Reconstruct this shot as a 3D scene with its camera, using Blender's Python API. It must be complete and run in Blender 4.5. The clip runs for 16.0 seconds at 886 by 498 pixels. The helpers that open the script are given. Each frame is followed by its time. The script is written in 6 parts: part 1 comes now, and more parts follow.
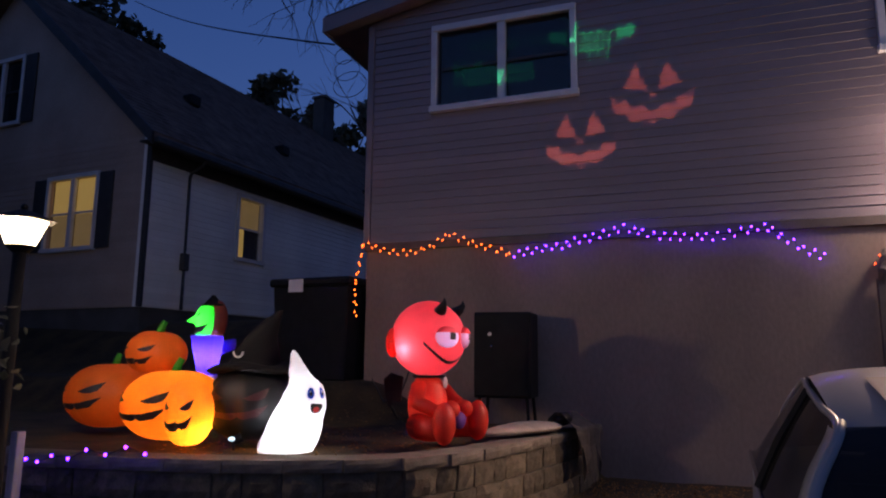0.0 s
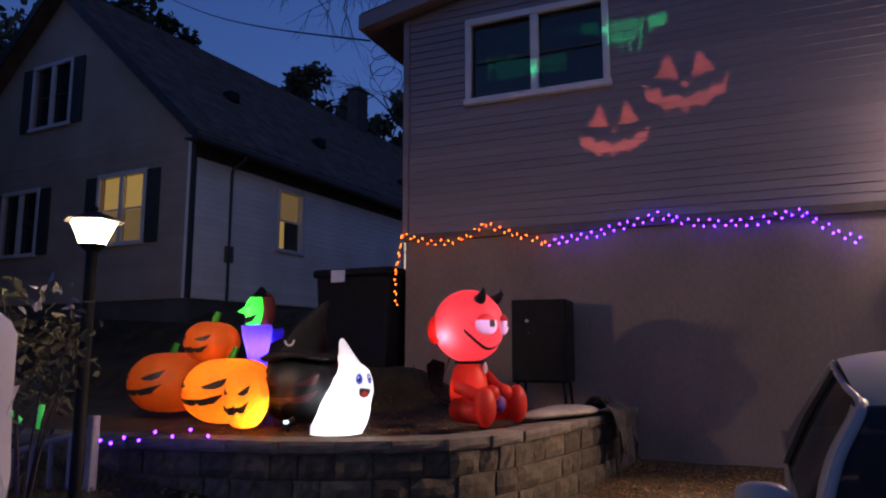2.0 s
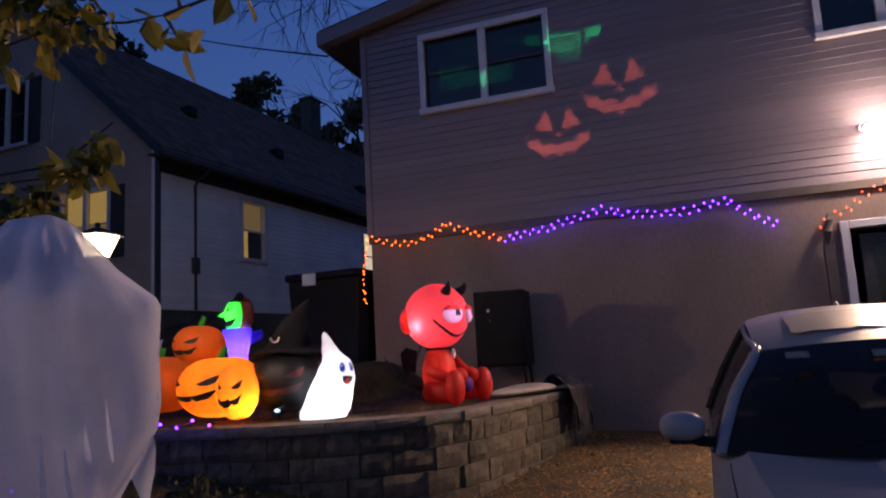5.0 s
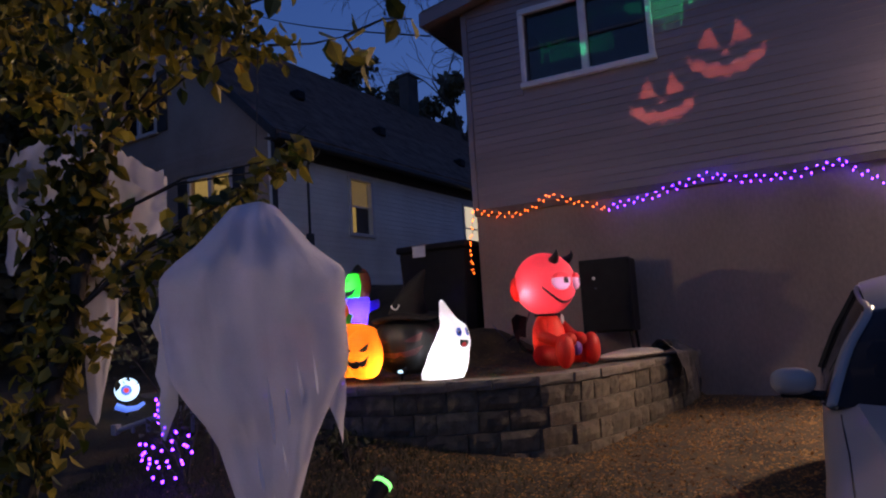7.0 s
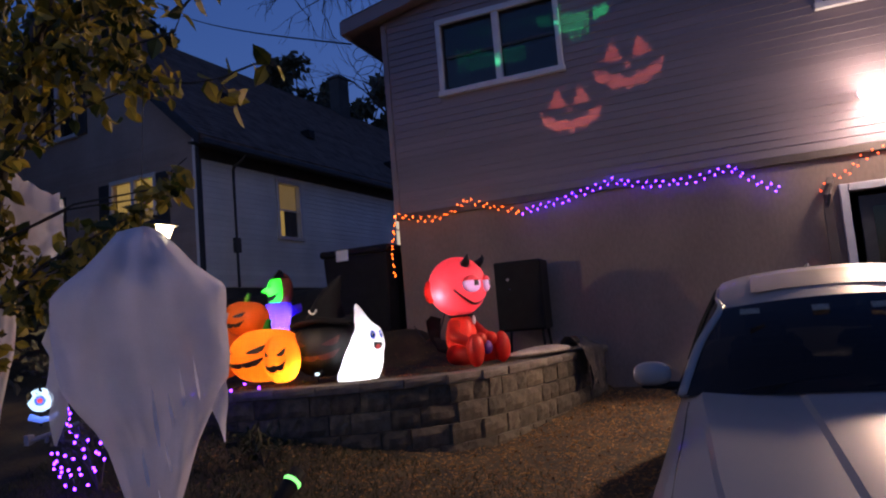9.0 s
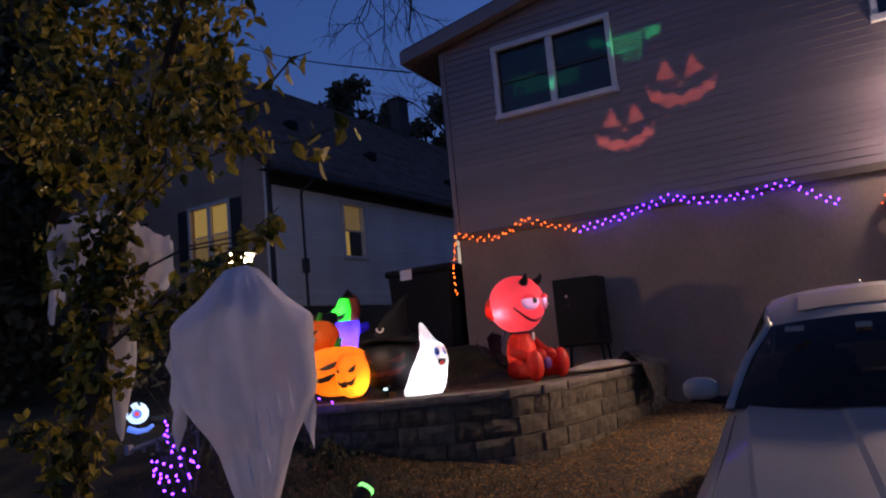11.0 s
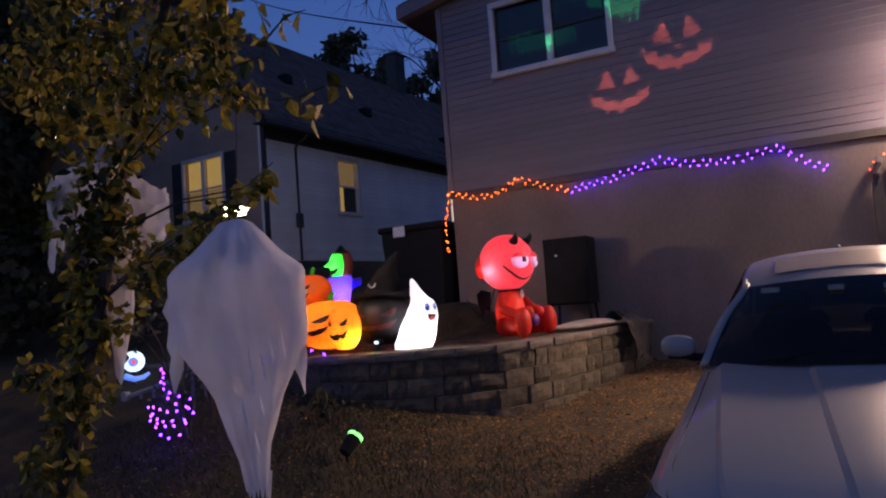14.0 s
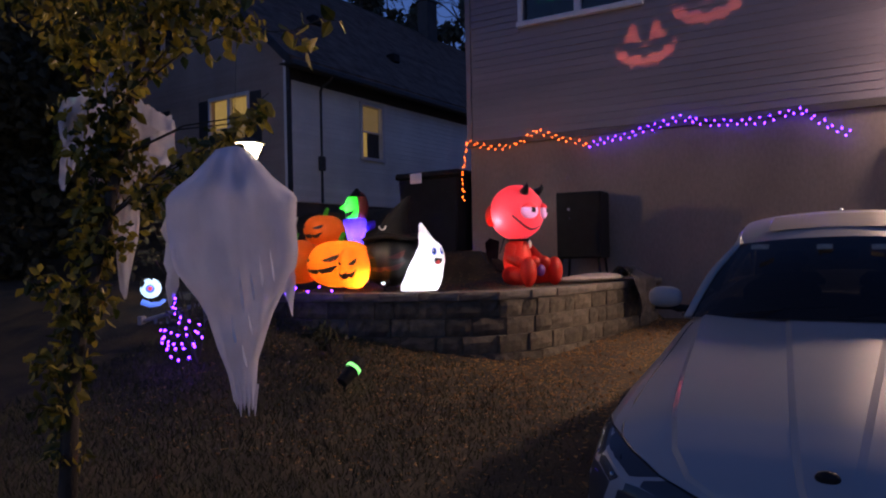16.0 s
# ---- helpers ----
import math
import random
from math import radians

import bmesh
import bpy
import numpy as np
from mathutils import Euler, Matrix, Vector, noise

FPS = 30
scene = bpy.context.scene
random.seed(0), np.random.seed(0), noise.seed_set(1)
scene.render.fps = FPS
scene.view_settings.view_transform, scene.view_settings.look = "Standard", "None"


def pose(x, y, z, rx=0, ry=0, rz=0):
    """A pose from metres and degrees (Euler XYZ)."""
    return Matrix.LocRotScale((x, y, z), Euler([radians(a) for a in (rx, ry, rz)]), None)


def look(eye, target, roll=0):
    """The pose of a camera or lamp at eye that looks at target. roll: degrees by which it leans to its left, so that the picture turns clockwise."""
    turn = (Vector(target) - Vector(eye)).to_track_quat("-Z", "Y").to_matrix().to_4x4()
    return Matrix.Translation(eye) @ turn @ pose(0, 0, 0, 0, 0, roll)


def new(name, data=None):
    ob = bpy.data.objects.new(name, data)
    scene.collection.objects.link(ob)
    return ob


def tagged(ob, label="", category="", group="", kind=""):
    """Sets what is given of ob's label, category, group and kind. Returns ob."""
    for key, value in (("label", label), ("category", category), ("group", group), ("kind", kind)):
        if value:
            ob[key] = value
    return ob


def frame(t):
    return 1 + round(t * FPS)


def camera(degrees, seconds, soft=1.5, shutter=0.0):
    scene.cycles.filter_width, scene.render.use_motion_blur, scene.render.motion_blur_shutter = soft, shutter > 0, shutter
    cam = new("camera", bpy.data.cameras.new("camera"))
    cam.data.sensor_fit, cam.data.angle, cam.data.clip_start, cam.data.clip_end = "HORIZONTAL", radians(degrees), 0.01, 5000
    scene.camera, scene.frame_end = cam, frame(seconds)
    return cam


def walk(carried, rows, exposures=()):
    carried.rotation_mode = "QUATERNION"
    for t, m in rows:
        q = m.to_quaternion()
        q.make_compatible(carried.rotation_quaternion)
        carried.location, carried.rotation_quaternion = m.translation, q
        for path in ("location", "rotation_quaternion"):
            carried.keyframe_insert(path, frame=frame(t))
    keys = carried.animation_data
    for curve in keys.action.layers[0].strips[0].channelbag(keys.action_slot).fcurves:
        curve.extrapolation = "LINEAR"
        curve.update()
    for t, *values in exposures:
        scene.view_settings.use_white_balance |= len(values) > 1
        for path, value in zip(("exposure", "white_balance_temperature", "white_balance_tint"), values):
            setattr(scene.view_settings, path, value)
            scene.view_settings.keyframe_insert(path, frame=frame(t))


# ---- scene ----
cam = camera(65.4, 16.0, 2.1)
PATH = [
    (0, (0.137, 0.022, 1.587), (-0.557, 1.871, 1.906), 0.5),
    (0.5, (0.235, -0.052, 1.591), (-0.472, 1.788, 1.926), 0.4),
    (1, (0.294, -0.122, 1.583), (-0.464, 1.695, 1.935), 0.5),
    (1.5, (0.204, -0.214, 1.585), (-0.571, 1.602, 1.904), 0.3),
    (2, (0.187, -0.248, 1.586), (-0.598, 1.569, 1.867), -0.0),
    (2.5, (0.378, -0.232, 1.591), (-0.422, 1.572, 1.916), -2.0),
    (3, (0.383, -0.319, 1.601), (-0.327, 1.523, 1.922), -3.1),
    (3.2, (0.326, -0.367, 1.577), (-0.332, 1.496, 1.89), -3.6),
    (5.3, (0.36, -1.054, 1.423), (-0.312, 0.809, 1.702), -3.1),
    (5.5, (0.39, -1.126, 1.41), (-0.348, 0.713, 1.683), -3.8),
    (6, (0.347, -1.346, 1.386), (-0.432, 0.481, 1.618), -3.7),
    (6.5, (0.322, -1.431, 1.371), (-0.498, 0.381, 1.583), -5.2),
    (7, (0.368, -1.376, 1.395), (-0.557, 0.383, 1.614), -3.6),
    (7.5, (0.297, -1.319, 1.407), (-0.597, 0.459, 1.606), -4.6),
    (8, (0.396, -1.426, 1.419), (-0.411, 0.402, 1.514), -5.9),
    (8.2, (0.541, -1.454, 1.401), (-0.228, 0.388, 1.523), -6.2),
    (10.3, (0.85, -1.801, 1.427), (0.052, 0.018, 1.662), -3.5),
    (10.5, (0.822, -1.85, 1.404), (0.006, -0.04, 1.643), -4.2),
    (11, (0.967, -1.921, 1.447), (0.046, -0.165, 1.705), -5.4),
    (11.5, (1.152, -1.926, 1.451), (0.136, -0.221, 1.696), -5.5),
    (12, (1.055, -2.005, 1.43), (0.171, -0.226, 1.658), -5.8),
    (12.5, (0.98, -2.04, 1.407), (0.059, -0.269, 1.534), -6.3),
    (13, (1.001, -2.039, 1.429), (0.018, -0.3, 1.534), -6.8),
    (13.5, (1.034, -2.012, 1.431), (0.016, -0.296, 1.569), -5.8),
    (14, (1.054, -2.014, 1.427), (0.132, -0.244, 1.563), -4.3),
    (14.5, (1.055, -2.032, 1.415), (0.168, -0.245, 1.557), -2.6),
    (15, (1.214, -2.02, 1.427), (0.272, -0.266, 1.612), -1.3),
    (15.5, (1.374, -1.996, 1.395), (0.358, -0.28, 1.553), 0.2),
    (16, (1.299, -2.031, 1.324), (0.302, -0.297, 1.328), -1.2),
]
walk(cam, [(t, look(eye, aim, roll)) for t, eye, aim, roll in PATH], [(t, ev, 6250, 17) for t, ev in ((0.0, -0.05), (0.6, 0.1), (2.0, 0.24), (3.0, 0.42), (5.5, 0.1), (7.0, 0.17), (8.0, 0.29), (10.5, 0.14), (11.0, 0.11), (12.0, 0.19), (12.5, 0.21), (14.5, 0.36), (16.0, 0.24))])

# ---- world and large lights ----
world = bpy.data.worlds.new("dusk")
scene.world = world
world.use_nodes = True
wn, wl = world.node_tree.nodes, world.node_tree.links
sky = wn.new("ShaderNodeTexSky")
sky.sky_type, sky.sun_disc = "NISHITA", False
sky.sun_elevation, sky.sun_rotation = radians(-1.0), radians(200)
sky.air_density, sky.dust_density, sky.ozone_density = 1.0, 0.6, 3.0
tint = wn.new("ShaderNodeMix")
tint.data_type, tint.blend_type = "RGBA", "MULTIPLY"
tint.inputs[0].default_value, tint.inputs[7].default_value = 1.0, (0.68, 0.80, 1.0, 1)
wl.new(sky.outputs[0], tint.inputs[6])
wl.new(tint.outputs[2], wn["Background"].inputs[0])
wn["Background"].inputs[1].default_value = 0.90


def lamp_light(name, kind, at, watts, color, radius=0.05, aim=None, cone=90, blend=0.5):
    data = bpy.data.lights.new(name, kind)
    data.energy, data.color, data.shadow_soft_size = watts, color, radius
    ob = new(name, data)
    ob.matrix_world = look(at, aim) if aim else Matrix.Translation(at)
    if kind == "SPOT":
        data.spot_size, data.spot_blend = radians(cone), blend
    return ob


WARM = (1.0, 0.72, 0.42)
lamp_light("flood_light_beam", "SPOT", (2.55, 8.20, 3.66), 1300, (1.0, 0.66, 0.42), 0.14, (0.45, 3.7, 0.0), 95, 0.6)
lamp_light("flood_light_spill", "POINT", (2.7, 8.28, 3.78), 125, (1.0, 0.76, 0.62), 0.16)
lamp_light("lantern_bulb", "POINT", (-4.22, 3.38, 2.42), 130, WARM, 0.05)
# unseen lamp behind the camera, added to light leaves and ghosts from the front
lamp_light("unseen_street_fill", "SPOT", (7.0, -13.0, 7.0), 75, (1.0, 0.86, 0.7), 0.2, (-1.0, 3.0, 0.5), 75, 0.6)

# ---- materials ----


def mat(name, color, rough=0.7, metal=0.0, var=0.25, scale=6.0, bump=0.15, fine=60.0, spread=0.0, stretch=(1, 1, 1),
        emit=None, power=0.0, through_light=0.0, coat=0.0, alt=None, islands=0.0, clear=0.0, spec=0.5):
    """A procedural surface: two scales of noise in colour, a fine relief, and some spread between objects."""
    m = bpy.data.materials.new(name)
    m.use_nodes = True
    n, l = m.node_tree.nodes, m.node_tree.links
    b = n["Principled BSDF"]
    b.inputs["Roughness"].default_value, b.inputs["Metallic"].default_value = rough, metal
    b.inputs["Coat Weight"].default_value = coat
    b.inputs["Specular IOR Level"].default_value = spec
    co = n.new("ShaderNodeTexCoord")
    mp = n.new("ShaderNodeMapping")
    mp.inputs["Scale"].default_value = stretch
    l.new(co.outputs["Object"], mp.inputs[0])
    big, small = n.new("ShaderNodeTexNoise"), n.new("ShaderNodeTexNoise")
    big.inputs["Scale"].default_value, big.inputs["Detail"].default_value = scale, 4
    small.inputs["Scale"].default_value, small.inputs["Detail"].default_value = fine, 3
    for t in (big, small):
        l.new(mp.outputs[0], t.inputs["Vector"])
    add = n.new("ShaderNodeMath")
    add.operation = "MULTIPLY_ADD"
    add.inputs[1].default_value = 0.45
    l.new(small.outputs["Fac"], add.inputs[0])
    l.new(big.outputs["Fac"], add.inputs[2])
    ramp = n.new("ShaderNodeValToRGB")
    lo = [c * (1 - var) for c in color]
    hi = [min(1, c * (1 + var)) for c in (alt or color)]
    ramp.color_ramp.elements[0].position, ramp.color_ramp.elements[1].position = 0.5, 0.95
    ramp.color_ramp.elements[0].color, ramp.color_ramp.elements[1].color = (*lo, 1), (*hi, 1)
    l.new(add.outputs[0], ramp.inputs[0])
    out = ramp.outputs[0]
    if spread:
        info, mr, mul = n.new("ShaderNodeObjectInfo"), n.new("ShaderNodeMapRange"), n.new("ShaderNodeMix")
        mr.inputs["To Min"].default_value, mr.inputs["To Max"].default_value = 1 - spread, 1 + spread
        l.new(info.outputs["Random"], mr.inputs["Value"])
        mul.data_type, mul.blend_type = "RGBA", "MULTIPLY"
        mul.inputs[0].default_value = 1
        l.new(out, mul.inputs[6])
        l.new(mr.outputs[0], mul.inputs[7])
        out = mul.outputs[2]
    if islands:
        geo, mr, mul = n.new("ShaderNodeNewGeometry"), n.new("ShaderNodeMath"), n.new("ShaderNodeMath")
        mr.operation, mr.inputs[1].default_value, mr.inputs[2].default_value = "MULTIPLY_ADD", islands, -0.5 * islands
        l.new(geo.outputs["Random Per Island"], mr.inputs[0])
        l.new(mr.outputs[0], mul.inputs[0])
        l.new(add.outputs[0], mul.inputs[1])
        l.new(mul.outputs[0], ramp.inputs[0])
    l.new(out, b.inputs["Base Color"])
    if bump:
        bp = n.new("ShaderNodeBump")
        bp.inputs["Strength"].default_value, bp.inputs["Distance"].default_value = bump, 0.02
        l.new(add.outputs[0], bp.inputs["Height"])
        l.new(bp.outputs[0], b.inputs["Normal"])
    if emit:
        b.inputs["Emission Color"].default_value, b.inputs["Emission Strength"].default_value = (*emit, 1), power
    if through_light:
        tr, mix = n.new("ShaderNodeBsdfTranslucent"), n.new("ShaderNodeMixShader")
        l.new(out, tr.inputs[0])
        mix.inputs[0].default_value = through_light
        l.new(b.outputs[0], mix.inputs[1])
        l.new(tr.outputs[0], mix.inputs[2])
        l.new(mix.outputs[0], n["Material Output"].inputs[0])
        if clear:
            tp, mix2 = n.new("ShaderNodeBsdfTransparent"), n.new("ShaderNodeMixShader")
            mix2.inputs[0].default_value = clear
            l.new(mix.outputs[0], mix2.inputs[1])
            l.new(tp.outputs[0], mix2.inputs[2])
            l.new(mix2.outputs[0], n["Material Output"].inputs[0])
    return m


def glass_mat(name, tint=(0.02, 0.025, 0.03), rough=0.03, clear=0.5, spec=0.5):
    m = bpy.data.materials.new(name)
    m.use_nodes = True
    n, l = m.node_tree.nodes, m.node_tree.links
    g, t, mix = n["Principled BSDF"], n.new("ShaderNodeBsdfTransparent"), n.new("ShaderNodeMixShader")
    g.inputs["Base Color"].default_value, g.inputs["Roughness"].default_value = (*tint, 1), rough
    g.inputs["Specular IOR Level"].default_value = spec
    t.inputs[0].default_value = (0.8, 0.85, 0.9, 1)
    mix.inputs[0].default_value = clear
    l.new(g.outputs[0], mix.inputs[1])
    l.new(t.outputs[0], mix.inputs[2])
    l.new(mix.outputs[0], n["Material Output"].inputs[0])
    return m


M_SIDING = mat("grey_vinyl_siding", (0.200, 0.160, 0.166), 0.55, var=0.12, scale=1.2, fine=40, bump=0.05, spread=0.06, stretch=(0.4, 1, 3))
M_RENDER = mat("brown_painted_masonry", (0.225, 0.168, 0.13), 0.85, var=0.22, scale=0.9, fine=25, bump=0.35, stretch=(1, 1, 0.5))
M_TRIM = mat("white_window_trim", (0.55, 0.53, 0.54), 0.5, var=0.1, scale=5, bump=0.04)
M_BROWN_TRIM = mat("brown_fascia", (0.10, 0.075, 0.06), 0.6, var=0.2, scale=4, bump=0.05)
M_SOFFIT = mat("weathered_soffit", (0.20, 0.15, 0.125), 0.7, var=0.2, scale=4, bump=0.08)
M_ROOF = mat("asphalt_shingle", (0.15, 0.108, 0.088), 0.95, var=0.35, scale=3, fine=90, bump=0.5, spread=0.1, spec=0.08)
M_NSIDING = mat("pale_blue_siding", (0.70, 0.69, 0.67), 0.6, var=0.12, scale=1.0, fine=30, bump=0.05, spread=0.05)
# front siding darker than the side wall: its shade is put into the colour
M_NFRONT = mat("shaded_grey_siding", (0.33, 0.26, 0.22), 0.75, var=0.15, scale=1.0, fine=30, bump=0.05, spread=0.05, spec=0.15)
M_DARK_WOOD = mat("dark_shutter_paint", (0.03, 0.03, 0.032), 0.6, var=0.3, scale=6, bump=0.05)
M_FOUND = mat("dark_foundation", (0.06, 0.06, 0.06), 0.95, var=0.3, scale=2, bump=0.4)
M_BLIND = mat("lit_window_blind", (0.5, 0.36, 0.13), 0.8, var=0.2, scale=2, bump=0, emit=(1.0, 0.56, 0.13), power=0.50)
M_BLIND_DIM = mat("dim_lit_blind", (0.5, 0.38, 0.18), 0.8, var=0.2, scale=2, bump=0, emit=(1.0, 0.56, 0.18), power=0.20)
M_BLIND_PALE = mat("bright_pale_blind", (0.8, 0.75, 0.6), 0.8, var=0.2, scale=2, bump=0, emit=(1.0, 0.82, 0.5), power=0.55)
M_DIM_CURTAIN = mat("dull_curtain", (0.16, 0.14, 0.13), 0.9, var=0.3, scale=5, bump=0.1, stretch=(1, 6, 0.3))
M_GLASS = glass_mat("window_glass", clear=0.45)
M_GLASS_LIT = glass_mat("lit_window_glass", clear=0.85)
M_ROOM = mat("dark_room", (0.03, 0.03, 0.032), 0.9, var=0.2, bump=0)
M_BLOCK = mat("split_face_block", (0.082, 0.068, 0.046), 0.95, var=0.45, scale=9, fine=70, bump=0.8, spread=0.3)
M_CAP = mat("concrete_cap", (0.13, 0.112, 0.09), 0.9, var=0.3, scale=7, fine=80, bump=0.5, spread=0.15)
M_GROUND = mat("worn_lawn", (0.016, 0.011, 0.0035), 0.95, var=0.5, scale=2.5, fine=45, bump=0.9, alt=(0.044, 0.028, 0.008))
M_LEAF_LITTER = mat("fallen_leaves", (0.14, 0.068, 0.017), 0.8, var=0.4, scale=3, fine=12, bump=0.1, alt=(0.22, 0.122, 0.032), islands=0.4)
M_GRASS = mat("grass_blades", (0.012, 0.026, 0.003), 0.8, var=0.4, scale=3, fine=12, bump=0, alt=(0.042, 0.038, 0.008), islands=0.6)
M_LEAF = mat("turning_leaves", (0.048, 0.072, 0.011), 0.55, var=0.45, scale=2.2, fine=9, bump=0.1, alt=(0.25, 0.19, 0.022), through_light=0.4, islands=0.65)
M_FAR_LEAF = mat("far_foliage", (0.085, 0.085, 0.05), 0.8, var=0.4, scale=1.0, fine=6, bump=0, through_light=0.2)
M_BARK = mat("grey_bark", (0.05, 0.041, 0.032), 0.95, var=0.4, scale=14, fine=60, bump=0.8, stretch=(1, 1, 0.3))
M_CLOTH = mat("thin_white_gauze", (0.80, 0.77, 0.83), 0.9, var=0.10, scale=5, fine=220, bump=0.25, through_light=0.35, clear=0.2)
# torn strips of the gauze, paler: light through the tears is put into the colour
M_FRAY = mat("lit_frayed_gauze", (0.86, 0.84, 0.88), 0.9, var=0.1, scale=9, fine=220, bump=0.2, through_light=0.5)
M_BLUE_FOAM = mat("pale_blue_lining", (0.30, 0.36, 0.62), 0.9, var=0.1, scale=5, bump=0.1)
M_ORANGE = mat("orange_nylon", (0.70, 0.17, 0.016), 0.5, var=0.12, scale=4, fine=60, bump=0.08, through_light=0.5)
# the same orange nylon, inner light put into a brighter, yellower colour
M_LIT_ORANGE = mat("lit_orange_nylon", (0.85, 0.27, 0.015), 0.5, var=0.10, scale=4, fine=60, bump=0.08, through_light=0.6)
M_BLACK_INK = mat("black_printed_nylon", (0.012, 0.01, 0.01), 0.6, var=0.2, bump=0)
M_GREEN = mat("green_nylon", (0.06, 0.42, 0.03), 0.5, var=0.12, scale=5, bump=0.05, through_light=0.5)
M_WITCH_GREEN = mat("bright_green_nylon", (0.05, 0.85, 0.06), 0.5, var=0.1, scale=6, bump=0.05, through_light=0.6)
M_PURPLE = mat("violet_nylon", (0.12, 0.06, 0.80), 0.5, var=0.12, scale=5, bump=0.05, through_light=0.6)
M_DEEP_PURPLE = mat("deep_purple_nylon", (0.16, 0.05, 0.35), 0.5, var=0.12, scale=5, bump=0.05, through_light=0.4)
M_RED = mat("red_nylon", (0.72, 0.055, 0.03), 0.45, var=0.10, scale=4, fine=60, bump=0.08, through_light=0.5)
# red nylon again, with the head's inner light put into a paler, pinker colour
M_PINKRED = mat("lit_red_nylon", (0.80, 0.085, 0.085), 0.42, var=0.08, scale=4, fine=60, bump=0.08, through_light=0.55)
M_WHITE_NYLON = mat("white_nylon", (0.86, 0.86, 0.88), 0.5, var=0.06, scale=4, bump=0.08, through_light=0.6)
M_BLACK_NYLON = mat("black_nylon", (0.012, 0.013, 0.014), 0.46, var=0.25, scale=4, fine=50, bump=0.12, spec=0.25)
M_MATTE = mat("matte_black_fabric", (0.010, 0.010, 0.011), 0.9, var=0.25, scale=5, bump=0.1, spec=0.15)
M_HAIR = mat("auburn_nylon", (0.22, 0.05, 0.03), 0.6, var=0.2, bump=0.1, through_light=0.3)
M_BLUE_INK = mat("blue_print", (0.03, 0.10, 0.60), 0.5, var=0.1, bump=0, through_light=0.4)
M_EYE_WHITE = mat("lilac_white_print", (0.75, 0.68, 0.85), 0.5, var=0.05, bump=0, through_light=0.6)
M_TONGUE = mat("red_print", (0.75, 0.05, 0.06), 0.5, var=0.1, bump=0, through_light=0.4)
M_DIM_RED = mat("dull_red_print", (0.05, 0.006, 0.008), 0.5, var=0.1, bump=0)
M_PLASTIC = mat("black_plastic", (0.008, 0.008, 0.009), 0.7, var=0.3, scale=6, bump=0.08, spec=0.2)
M_LABEL = mat("white_label", (0.62, 0.60, 0.60), 0.6, var=0.08, bump=0)
M_SCREEN_GLINT = mat("pale_screen_reflection", (0.20, 0.19, 0.15), 0.6, var=0.35, scale=30, bump=0)
M_IRON = mat("black_painted_iron", (0.008, 0.008, 0.008), 0.7, 0.0, var=0.3, bump=0.1, spec=0.2)
M_PALE_WOOD = mat("grey_white_painted_wood", (0.24, 0.225, 0.25), 0.7, var=0.2, scale=12, bump=0.2, stretch=(1, 1, 0.2))
M_BAG = mat("beige_canvas_sack", (0.34, 0.30, 0.245), 0.9, var=0.25, scale=6, fine=120, bump=0.4)
M_RAG = mat("grey_rag", (0.07, 0.06, 0.052), 0.95, var=0.4, scale=8, fine=60, bump=0.5)
M_PAINT = mat("white_car_paint", (0.255, 0.25, 0.255), 0.35, 0.0, var=0.03, scale=2, fine=400, bump=0.0, coat=0.45, spec=0.05)
# sunroof glass: the warm reflection on it is put into the beige base
M_SUNROOF = mat("beige_sunroof_reflection", (0.33, 0.29, 0.23), 0.25, var=0.08, scale=3, bump=0)
M_TYRE = mat("tyre_rubber", (0.02, 0.02, 0.02), 0.9, var=0.3, bump=0.3)
M_CHROME = mat("chrome", (0.6, 0.6, 0.62), 0.12, 1.0, var=0.05, bump=0)
M_ALLOY = mat("alloy_wheel", (0.35, 0.35, 0.37), 0.35, 0.9, var=0.1, bump=0.02)
M_CARGLASS = glass_mat("tinted_car_glass", (0.010, 0.009, 0.008), 0.03, 0.1, 0.16)
M_LENS = glass_mat("clear_lamp_lens", (0.025, 0.025, 0.03), 0.05, 0.35)
M_SEAT = mat("dark_car_interior", (0.02, 0.02, 0.022), 0.8, var=0.2, bump=0.1)
M_LANTERN = mat("lit_lantern_glass", (0.9, 0.8, 0.6), 0.4, var=0.02, bump=0, emit=(1.0, 0.78, 0.45), power=12.0)
M_LED_PURPLE = mat("purple_led", (0.5, 0.2, 0.9), 0.3, var=0.02, bump=0, emit=(0.085, 0.012, 1.0), power=34)
M_LED_ORANGE = mat("orange_led", (0.9, 0.4, 0.1), 0.3, var=0.02, bump=0, emit=(1.0, 0.12, 0.006), power=9)
M_LED_RED = mat("red_orange_led", (0.9, 0.3, 0.1), 0.3, var=0.02, bump=0, emit=(1.0, 0.07, 0.01), power=6)
M_GLOW_WHITE = mat("glowing_blue_white_plastic", (0.7, 0.85, 0.95), 0.4, var=0.04, bump=0, emit=(0.55, 0.80, 1.0), power=1.3)
M_GLOW_BLUE = mat("glowing_blue_plastic", (0.2, 0.35, 0.9), 0.4, var=0.05, bump=0, emit=(0.12, 0.25, 1.0), power=0.7)
M_GLOW_RED = mat("glowing_red_pupil", (0.8, 0.1, 0.1), 0.4, var=0.05, bump=0, emit=(1.0, 0.10, 0.12), power=0.8)
M_GLOW_GREEN = mat("glowing_green_plastic", (0.2, 0.8, 0.2), 0.4, var=0.05, bump=0, emit=(0.25, 1.0, 0.2), power=1.6)
M_GREEN_TUBE = mat("faint_green_tube", (0.1, 0.6, 0.15), 0.4, var=0.05, bump=0, emit=(0.05, 0.6, 0.08), power=0.35)
